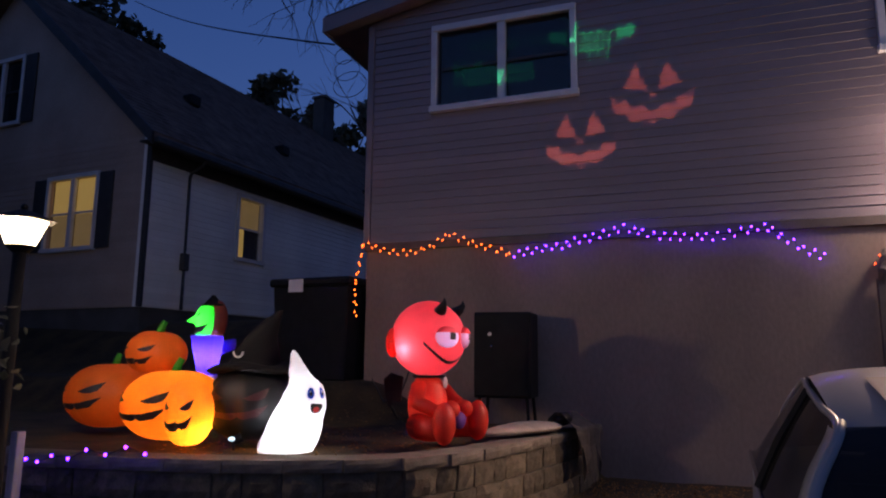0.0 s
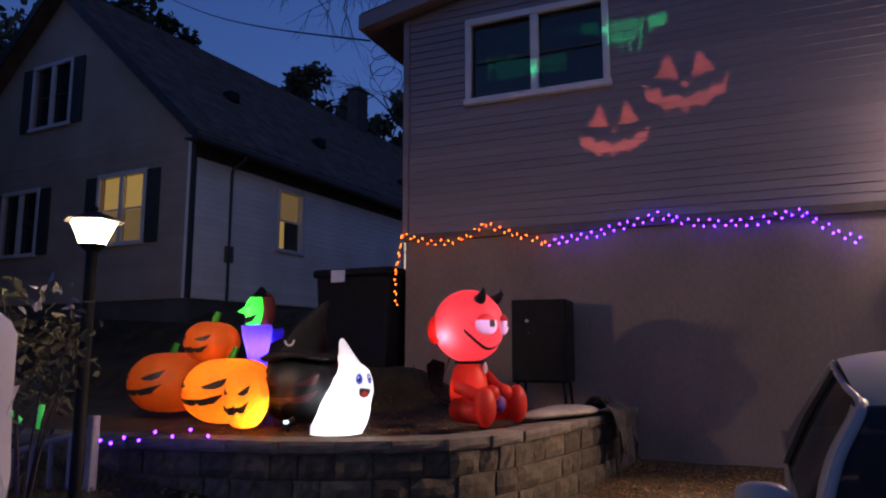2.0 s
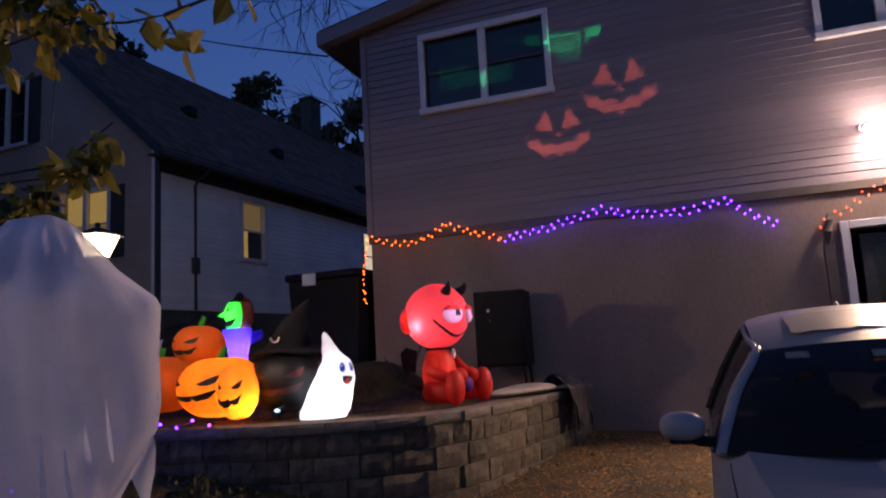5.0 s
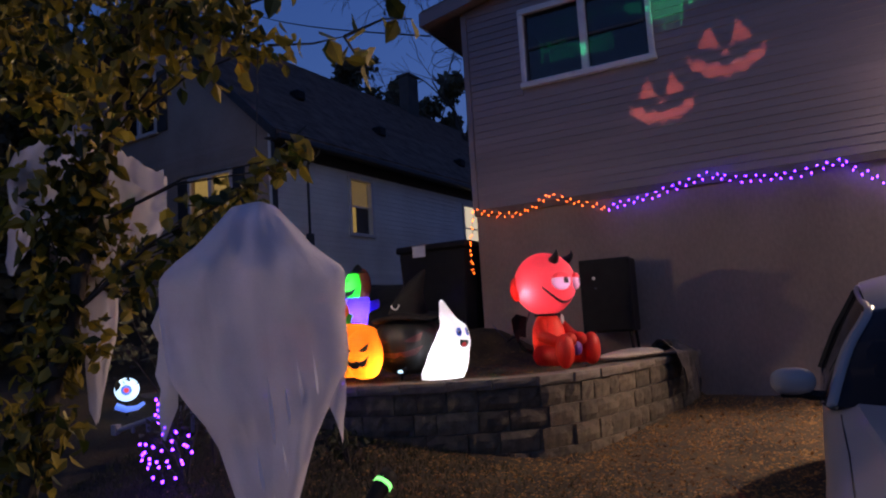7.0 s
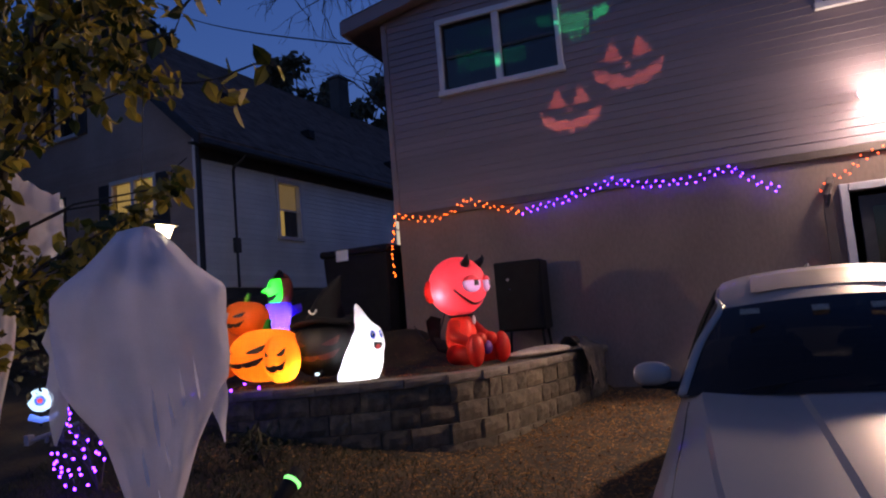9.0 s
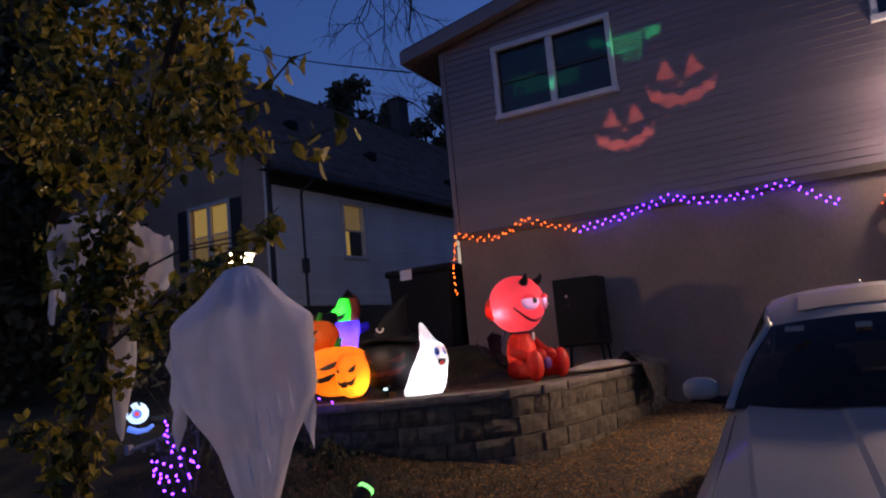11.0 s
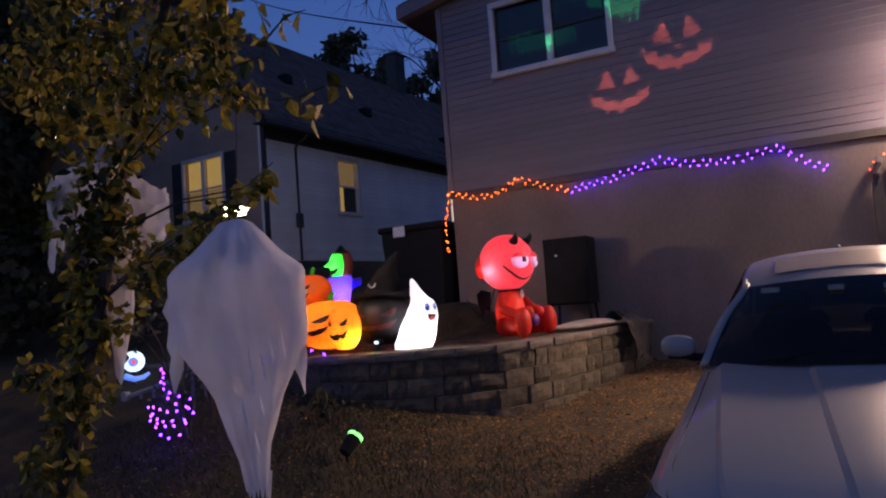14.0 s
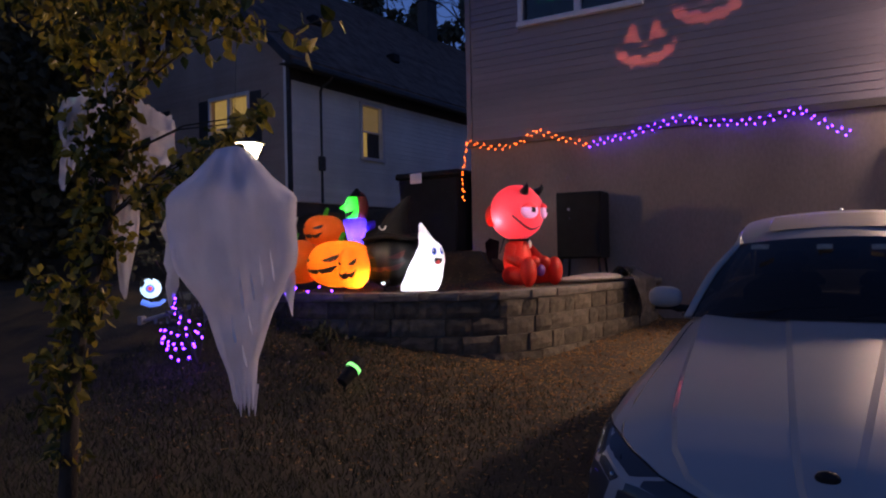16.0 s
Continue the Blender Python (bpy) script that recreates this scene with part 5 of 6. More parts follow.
def spread_ghost(at, turn, label, seed):
    """A gauze figure with outspread arms: one sleeve hangs, the other is drawn up, and a thin tail trails down."""
    t = thing("hanging_ghost", at, label, "hanging ghost", "hanging gauze ghosts", turn=turn)
    top = [(-0.31, 1.06), (-0.29, 1.145), (-0.2, 1.19), (-0.1, 1.23), (-0.066, 1.27), (-0.03, 1.335), (0.005, 1.345), (0.04, 1.32), (0.065, 1.25), (0.085, 1.18), (0.105, 1.175), (0.15, 1.12), (0.22, 1.095), (0.30, 1.05)]
    low = [(-0.31, 0.68), (-0.295, 0.62), (-0.26, 0.70), (-0.212, 0.83), (-0.15, 0.75), (-0.09, 0.64), (-0.035, 0.40), (-0.005, 0.06), (0.02, 0.0), (0.05, 0.16), (0.085, 0.34), (0.11, 0.66), (0.16, 0.72), (0.2, 0.75), (0.26, 0.78), (0.30, 0.84)]
    cols, rows = 56, 30
    bm = bmesh.new()
    for face in (-1, 1):
        grid = []
        for j in range(rows + 1):
            k = j / rows
            line = []
            for i in range(cols + 1):
                u = -0.31 + 0.61 * i / cols
                a, b = lerp_table(u, top), lerp_table(u, low)
                z = a + (b - a) * k
                bulge = 0.085 * math.exp(-(u / 0.10) ** 2) * (1 - 0.75 * k) * min(1, k * 5) + 0.012
                wave = 0.045 * noise.noise(Vector((u * 9 + 2 * k, k * 2.2, seed))) + 0.022 * noise.noise(Vector((u * 22 - 3 * k, k * 5, seed + 3)))
                line.append(bm.verts.new((u + 0.018 * noise.noise(Vector((z * 7, u * 4, seed))), face * bulge + wave, z + 0.012 * noise.noise(Vector((u * 30, k, seed))))))
            grid.append(line)
        for a, b in zip(grid, grid[1:]):
            for i in range(cols):
                bm.faces.new((a[i], a[i + 1], b[i + 1], b[i]) if face < 0 else (a[i + 1], a[i], b[i], b[i + 1]))
    part("gauze", bm, M_CLOTH, t, smooth=True)
    fold = [[(0.13 + 0.16 * k, -0.035 - 0.02 * math.sin(5 * k) - 0.02 * q, 1.12 - 0.05 * k - 0.10 * q + 0.02 * math.sin(7 * k + q)) for k in (0, 0.2, 0.4, 0.6, 0.8, 1)] for q in (0, 0.3, 0.6, 1)]
    part("folded_sleeve", sheet(fold), M_CLOTH, t, smooth=True)
    part("head_form", ball((0, 0, 1.255), (0.062, 0.06, 0.075), u=18, v=12), M_BLUE_FOAM, t, "pale blue stuffed head inside", smooth=True)
    part("hanging_line", rod((0.005, 0, 1.34), (0.03, 0, 1.8), 0.0015), M_CABLE, t)
    return t


spread_ghost((-2.30, 0.50, 1.075), 47.8, "white gauze ghost with outspread ragged arms hanging behind the trunk", 8)

# ---- the young tree ----
tree = thing("young_tree", (-2.42, 0.22, lawn(-2.42, 0.22)), "young tree with thin leaning trunk and yellowing leaves", "tree")
org = tree.location.copy()


def rel(p):
    return Vector(p) - org


TR = [(-2.42, 0.22, -0.1), (-2.40, 0.24, 0.5), (-2.36, 0.26, 0.84), (-2.29, 0.30, 1.18), (-2.23, 0.36, 1.52), (-2.18, 0.41, 1.88), (-2.09, 0.43, 2.23), (-1.91, 0.43, 2.66), (-1.63, 0.41, 3.13), (-1.43, 0.38, 3.5)]
part("trunk", pipe([rel(p) for p in TR], 0.048, 10, taper=0.016), M_BARK, tree, smooth=True)
CROWN = [(-2.27, 0.34, 2.92, 0.33), (-1.74, 0.5, 2.85, 0.31), (-1.94, 0.42, 2.56, 0.28), (-2.42, 0.41, 2.56, 0.26), (-1.55, 0.5, 2.55, 0.2), (-1.38, 0.58, 2.51, 0.11), (-2.72, 0.34, 2.88, 0.29),
         (-1.38, 0.47, 2.80, 0.16), (-1.65, 0.51, 1.85, 0.15), (-1.43, 0.5, 1.93, 0.09), (-2.28, 0.43, 1.68, 0.15), (-2.33, 0.32, 1.41, 0.16), (-2.31, 0.24, 1.04, 0.15), (-2.36, 0.15, 0.75, 0.16),
         (-2.16, 0.48, 1.88, 0.14), (-2.0, 0.47, 1.6, 0.09), (-1.2, 0.49, 2.02, 0.07), (-2.26, 0.3, 3.46, 0.46), (-1.57, 0.43, 3.3, 0.38), (-2.55, 0.2, 1.19, 0.12),
         (-2.30, 0.28, 1.92, 0.15), (-2.47, 0.33, 2.12, 0.15), (-2.18, 0.33, 2.16, 0.17), (-2.12, 0.38, 1.42, 0.10), (-2.42, 0.16, 0.48, 0.11), (-2.0, 0.35, 2.3, 0.16),
         (-1.98, 0.47, 1.68, 0.11), (-1.84, 0.50, 1.75, 0.13), (-1.70, 0.52, 1.80, 0.12), (-1.52, 0.53, 1.92, 0.09), (-1.33, 0.53, 2.0, 0.07)]
for i, (x, y, z, r) in enumerate(CROWN):
    k = min(range(len(TR) - 1), key=lambda j: abs(TR[j][2] - (z - 0.25)) + 0.3 * abs(TR[j][0] - x))
    a, b = Vector(TR[k]), Vector((x, y, z))
    part("limb", pipe([rel(a), rel(a.lerp(b, 0.5) + Vector((0, 0, 0.06))), rel(b)], 0.006, 6, taper=0.003), M_BARK, tree, smooth=True)
leaf_rng = random.Random(11)
column = []
for i in range(30):
    f = 0.4 + 4.9 * i / 29
    p = Vector(TR[int(f)]).lerp(Vector(TR[int(f) + 1]), f % 1)
    column.append((p.x + leaf_rng.uniform(-0.09, 0.07), p.y + leaf_rng.uniform(-0.06, 0.06), p.z + 0.1, leaf_rng.uniform(0.06, 0.12)))
crown = leaf_cloud([(*rel(c[:3]), c[3]) for c in CROWN + column], 210, 0.074, leaf_rng, 0.9, 0.58)
TWIGS = [[(-1.36, 0.58, 2.5), (-1.1, 0.52, 2.42), (-0.95, 0.5, 2.40)], [(-1.40, 0.47, 2.62), (-1.16, 0.5, 2.64), (-1.11, 0.5, 2.73), (-1.18, 0.5, 2.92)], [(-1.11, 0.5, 2.73), (-1.0, 0.5, 2.80), (-0.88, 0.5, 2.80)],
         [(-0.95, 0.5, 2.40), (-0.80, 0.52, 2.43), (-0.68, 0.5, 2.39)], [(-0.95, 0.5, 2.40), (-0.91, 0.5, 2.33), (-0.86, 0.5, 2.27)], [(-1.43, 0.5, 1.93), (-1.25, 0.49, 2.05), (-1.13, 0.5, 2.12)]]
for tw in TWIGS:
    part("twig", pipe([rel(p) for p in tw], 0.006, 5, taper=0.002), M_BARK, tree)
    for a, b in zip(tw, tw[1:]):
        for _ in range(3):
            p = Vector(a).lerp(Vector(b), leaf_rng.uniform(0.3, 1.0))
            leaf_shape(crown, rel(p), rand_dir(leaf_rng, 0.9), rand_dir(leaf_rng), leaf_rng.uniform(0.07, 0.115), 0.62)
part("crown", crown, M_LEAF, tree, "yellow-green and amber pointed leaves")["kind"] = "stuff"

# ---- far trees, bare limbs and the service wire ----
def far_tree(at, tall, spread, seed, label, per=26, size=0.55, clumps=13, low=0.42):
    r = random.Random(seed)
    t = thing("far_tree", at, label, "tree", "trees behind the houses")
    part("trunk", pipe([(0, 0, 0), (0.2, 0, tall * 0.4), (0.1, 0.2, tall * 0.75), (0, 0, tall * 0.92)], 0.28, 8, taper=0.05), M_BARK, t, smooth=True)
    cl = []
    for i in range(clumps):
        z = tall * r.uniform(low, 1.0)
        w = spread * (1.15 - 0.75 * abs(z / tall - 0.62) / 0.5)
        a = r.uniform(0, 6.28)
        c = (w * math.cos(a) * r.random() ** 0.5, w * math.sin(a) * r.random() ** 0.5, z)
        cl.append((*c, spread * r.uniform(0.22, 0.42)))
        part("limb", pipe([(0.1, 0.1, z * 0.75), (c[0] * 0.5, c[1] * 0.5, z * 0.9), c], 0.07, 5, taper=0.02), M_BARK, t)
    bm = bmesh.new()
    for x, y, z, rad in cl:
        for _ in range(int(per * 4)):
            o = rand_dir(r) * rad * r.random() ** 0.45
            leaf_shape(bm, Vector((x, y, z)) + o, rand_dir(r, 0.5), rand_dir(r), size * r.uniform(0.5, 1.2), 0.7)
    part("crown", bm, M_FAR_LEAF, t)["kind"] = "stuff"


far_tree((-21.0, 31, 1.0), 15.6, 2.2, 1, "dark leafy tree standing behind the neighbouring house")
far_tree((-24.0, 33, 1.0), 16.2, 1.8, 2, "dark leafy tree standing behind the neighbouring house")
far_tree((-17.6, 30, 1.0), 12.2, 2.0, 3, "dark leafy tree standing behind the neighbouring house")
far_tree((-14.5, 29, 1.0), 12.6, 2.2, 4, "dark leafy tree standing behind the neighbouring house")
far_tree((-23.3, 30.5, 1.0), 16.0, 2.0, 7, "dark leafy tree standing behind the neighbouring house", 60, 0.34, 20)
far_tree((-19.4, 30.5, 1.0), 14.2, 1.9, 8, "dark leafy tree standing behind the neighbouring house", 60, 0.34, 20)
far_tree((-16.2, 30.0, 1.0), 12.6, 1.8, 9, "dark leafy tree standing behind the neighbouring house", 60, 0.34, 18)
far_tree((-27.6, 26.5, 1.0), 18.4, 2.6, 10, "tall autumn tree rising behind the neighbouring roof", 60, 0.4, 20)
far_tree((-30.0, 24, 1.0), 19.5, 4.2, 5, "tall autumn tree rising behind the neighbouring roof")
far_tree((-38.0, 22, 1.0), 20.0, 5.0, 6, "tall autumn tree rising behind the neighbouring roof")
far_tree((-14.5, -3.0, 0.2), 8.5, 2.8, 15, "dark leafy tree at the edge of the garden", 60, 0.36, 44, 0.18)
far_tree((-15.5, 1.5, 0.2), 9.5, 3.0, 16, "dark leafy tree at the edge of the garden", 60, 0.36, 44, 0.18)
far_tree((-19.5, 5.5, 0.4), 11.0, 3.2, 17, "dark leafy tree beside the neighbouring house", 60, 0.36, 44, 0.18)
far_tree((-21.5, 7.5, 0.8), 10.5, 2.8, 12, "dark leafy tree beside the neighbouring house", 60, 0.36, 44, 0.18)
far_tree((-18.0, 3.0, 0.4), 8.0, 2.6, 13, "dark leafy tree at the edge of the garden", 60, 0.36, 44, 0.18)
far_tree((-24.0, 1.0, 0.3), 10.5, 3.6, 14, "dark leafy tree at the edge of the garden", 60, 0.36, 44, 0.18)

far_tree((-21.0, 9.6, 0.8), 12.5, 2.6, 18, "dark leafy tree beside the neighbouring house", 70, 0.36, 60, 0.12)
far_tree((-22.5, 12.0, 0.8), 14.0, 2.6, 19, "dark leafy tree beside the neighbouring house", 70, 0.36, 60, 0.12)

hedge = thing("hedge", (-17.0, 2.0, 0.2), "tall dark hedge along the far side of the garden", "hedge")
hr2 = random.Random(31)
hb2 = bmesh.new()
for i in range(46):
    cx, cy, cz = hr2.uniform(-1.0, 1.0), -9 + 16.5 * i / 45, hr2.uniform(0.4, 3.4)
    for _ in range(90):
        leaf_shape(hb2, Vector((cx, cy, cz)) + rand_dir(hr2) * 0.9 * hr2.random() ** 0.4, rand_dir(hr2, 0.4), rand_dir(hr2), hr2.uniform(0.16, 0.4), 0.75)
part("hedge_foliage", hb2, M_FAR_LEAF, hedge)["kind"] = "stuff"
for i in range(9):
    part("hedge_stem", rod((0, -8.6 + 2 * i, -0.2), (0.1, -8.5 + 2 * i, 2.6), 0.05, 0.02, 6), M_BARK, hedge)

bare = thing("bare_tree", (-12.3, 25.5, 1.6), "bare dark tree with fine hanging twigs behind the eaves", "tree")
br = random.Random(21)


def grow(bm, p, d, length, r, depth):
    pts = [p]
    for i in range(4):
        d = (d + Vector((br.gauss(0, 0.16), br.gauss(0, 0.16), br.gauss(0, 0.14)))).normalized()
        pts.append(pts[-1] + d * length / 4)
    pipe(pts, r, 5, bm, taper=r * 0.55)
    if depth:
        for i in range(3 if depth > 1 else 4):
            q = pts[br.choice((2, 3, 4))]
            nd = (d + rand_dir(br) * 0.75).normalized()
            grow(bm, q, nd, length * br.uniform(0.55, 0.8), r * 0.55, depth - 1)


part("trunk", pipe([(0, 0, 0), (0.1, 0, 4.0), (0, 0.1, 8.0)], 0.16, 8, taper=0.09), M_BARK, bare, smooth=True)
for i in range(6):
    lm = bmesh.new()
    a = i * 1.05
    grow(lm, Vector((0, 0.05, 6.2 + 0.3 * i)), Vector((0.55 * math.cos(a), 0.55 * math.sin(a), 0.9)).normalized(), 3.4, 0.06, 3)
    part("limb", lm, M_BARK, bare)
near = thing("overhanging_branch", (-6.2, 10.6, 9.6), "bare drooping branch with thin twigs overhanging the eaves", "branch")
for i in range(7):
    lm = bmesh.new()
    grow(lm, Vector((rng.uniform(-0.6, 0.6), rng.uniform(-0.4, 0.4), rng.uniform(-0.4, 0.6))), Vector((rng.uniform(-0.5, 0.4), rng.uniform(-0.2, 0.2), -0.9)).normalized(), rng.uniform(0.9, 1.7), 0.018, 2)
    part("twig", lm, M_BARK, near)["kind"] = "stuff"
pipe_pts = [(-1.2, 0.3, 1.6), (-0.5, 0.1, 0.9), (0.2, 0, 0.2), (0.5, -0.2, -0.9), (0.45, -0.3, -1.6)]
part("branch", pipe(pipe_pts, 0.05, 6, taper=0.02), M_BARK, near)

wire = thing("service_wire", (0, 0, 0), "black service wire sagging to the house eave", "wire")
pts = []
for i in range(25):
    k = i / 24
    p = Vector((-19.74, 19.0, 15.15)).lerp(Vector((-4.95, 8.75, 6.36)), k)
    pts.append(p - Vector((0, 0, 0.25 * math.sin(math.pi * k))))
part("cable", pipe(pts, 0.016, 5), M_CABLE, wire)
for i in range(3):
    loop = [(-4.80 - 0.16 * math.sin(t) * (1 + 0.4 * i), 8.8 + 0.1 * i, 6.30 - 0.15 * i - (0.16 + 0.05 * i) * (1 - math.cos(t)) / 2 * 1.6) for t in [2 * math.pi * j / 14 for j in range(15)]]
    part("drip_loop", pipe(loop, 0.006, 5), M_CABLE, wire)

# ---- the white car ----
car = thing("car", (0, 0, 0), "white sedan with dark tinted windows, parked nose out on the drive", "car")
CARSEC = [(-0.30, 0.60, 0.30, 0.54, 0.60), (-0.24, 0.80, 0.26, 0.58, 0.645), (-0.10, 0.91, 0.22, 0.63, 0.70), (0.17, 0.955, 0.20, 0.695, 0.775), (0.64, 0.96, 0.19, 0.76, 0.845), (1.17, 0.945, 0.19, 0.82, 0.91),
          (1.75, 0.95, 0.19, 0.88, 0.965), (2.4, 0.95, 0.19, 0.93, 0.97), (3.4, 0.95, 0.19, 0.96, 0.98), (4.2, 0.94, 0.20, 0.98, 1.02), (4.6, 0.90, 0.24, 0.97, 1.03), (4.85, 0.80, 0.30, 0.93, 0.98), (4.92, 0.6, 0.36, 0.85, 0.9)]


def car_sec(y):
    y = max(-0.30, min(4.92, y))
    for a, b in zip(CARSEC, CARSEC[1:]):
        if y <= b[0]:
            f = (y - a[0]) / (b[0] - a[0])
            return [p + (q - p) * f for p, q in zip(a, b)][1:]


def car_point(y, s, side=-1, lift=0.0):
    """Point on the body: s runs from the sill (0) over the shoulder (0.55) to the middle of the top (1)."""
    w, zb, zs, zt = car_sec(y)
    t = max(0.0, min(1.0, (y + 0.2) / 1.9))
    ca, cb = 0.57 + 0.23 * t, 0.09 + 0.17 * t
    ring = [(0.0, 0.90 * w, zb), (0.12, 0.97 * w, zb + 0.10), (0.30, 1.0 * w, zb + 0.45 * (zs - zb)), (0.46, 0.985 * w, zs - 0.09), (0.53, 0.955 * w, zs - 0.03), (0.58, 0.90 * w, zs),
            (0.70, (ca + 0.025) * w, zt - 0.030), (0.72, ca * w, zt - 0.014), (0.80, (cb + 0.03) * w, zt - 0.006), (0.83, cb * w, zt + 0.008), (1.0, 0.0, zt + 0.014)]
    for a, b in zip(ring, ring[1:]):
        if s <= b[0] + 1e-6:
            f = (s - a[0]) / (b[0] - a[0])
            x, z = a[1] + (b[1] - a[1]) * f, a[2] + (b[2] - a[2]) * f
            c = Vector((0, 0, 0.5))
            out = (Vector((x, 0, z)) - c).normalized()
            fwd = -1.0 * max(0.0, 1 - (y + 0.3) / 0.5)
            out = (out + Vector((0, fwd, 0))).normalized()
            return Vector((side * (x + out.x * lift), y + out.y * lift, z + out.z * lift))


def car_skin(y0, y1, s0, s1, ny, ns, side, lift, bm=None):
    return sheet([[car_point(y0 + (y1 - y0) * i / ny, s0 + (s1 - s0) * j / ns, side, lift) for j in range(ns + 1)] for i in range(ny + 1)], bm)


SS = [0, 0.06, 0.12, 0.2, 0.3, 0.38, 0.46, 0.53, 0.58, 0.64, 0.70, 0.72, 0.76, 0.79, 0.80, 0.83, 0.85, 0.9, 1.0]
YS = [-0.30, -0.28, -0.24, -0.18, -0.10, 0.0, 0.08, 0.17, 0.4, 0.64, 0.9, 1.0, 1.25, 1.5, 1.75, 2.1, 2.4, 2.9, 3.4, 3.8, 4.2, 4.4, 4.6, 4.75, 4.85, 4.92]
shell = bmesh.new()
for side in (-1, 1):
    sheet([[car_point(y, s, side) for s in SS] for y in YS], shell)
sheet([[car_point(-0.30, s, -1) for s in SS], [car_point(-0.30, s, 1) for s in SS]], shell)
sheet([[car_point(4.92, s, -1) for s in SS], [car_point(4.92, s, 1) for s in SS]], shell)
sheet([[(-0.8 if i else -0.3, y, 0.2), (0.8 if i else 0.3, y, 0.2)] for i, y in enumerate((-0.28, 0.2, 2.5, 4.6))], shell)
bmesh.ops.remove_doubles(shell, verts=shell.verts, dist=0.0008)
bmesh.ops.recalc_face_normals(shell, faces=shell.faces)
body = part("body", shell, M_PAINT, car, "glossy white painted body", smooth=True)
crease = {tuple(round(c, 3) for c in car_point(y, s, side)) for side in (-1, 1) for y in YS for s in (0.58, 0.70, 0.72, 0.80, 0.83)}
for e in body.data.edges:
    pa, pb = (body.data.vertices[i].co for i in e.vertices)
    if abs(pa.y - pb.y) > 0.01 and all(tuple(round(c, 3) for c in q) in crease for q in (pa, pb)):
        e.use_edge_sharp = True


def screen(bottom, top, n=12, m=6, bulge=0.05):
    """A curved pane between two arcs (half width, y at centre, y at edge, z at centre, z at edge)."""
    rows = []
    for i in range(m + 1):
        k = i / m
        w, yc, ye, zc, ze = (a + (b - a) * k for a, b in zip(bottom, top))
        rows.append([(u * w, yc + (ye - yc) * u * u, zc + (ze - zc) * u * u + bulge * math.sin(math.pi * k) * 0.6) for u in [2 * j / n - 1 for j in range(n + 1)]])
    return rows


WSB, WST = (0.885, 1.60, 1.93, 0.975, 0.925), (0.635, 2.36, 2.50, 1.43, 1.385)
part("windshield", sheet(screen(WSB, WST)), M_CARGLASS, car, "dark raked windshield", smooth=True)
RB, RT = (0.76, 4.62, 4.42, 1.02, 0.99), (0.64, 4.02, 3.92, 1.535, 1.49)
part("rear_window", sheet(screen(RB, RT)), M_CARGLASS, car, smooth=True)
def roof_top(k):
    return 1.43 + 0.50 * k - 0.37 * k * k


roof_rows = []
for i in range(13):
    k = i / 12
    yc = 2.36 + (4.02 - 2.36) * k
    ye = 2.50 + (3.92 - 2.50) * k
    w = 0.635 + 0.03 * math.sin(math.pi * k) - 0.035 * k
    roof_rows.append([(u * w, yc + (ye - yc) * u * u, roof_top(k) - 0.045 * u * u - 0.02 * abs(u) ** 6) for u in [2 * j / 14 - 1 for j in range(15)]])
part("roof", sheet(roof_rows), M_PAINT, car, "white roof panel", smooth=True)
part("sunroof", sheet([[(x * 0.44, y, roof_top((y - 2.36) / 1.66) + 0.007 - 0.045 * (x * 0.44 / 0.68) ** 2) for x in (-1, -0.5, 0, 0.5, 1)] for y in (2.56, 2.72, 2.88, 3.05)]), M_SUNROOF, car, "closed sunroof panel, its reflection painted beige")
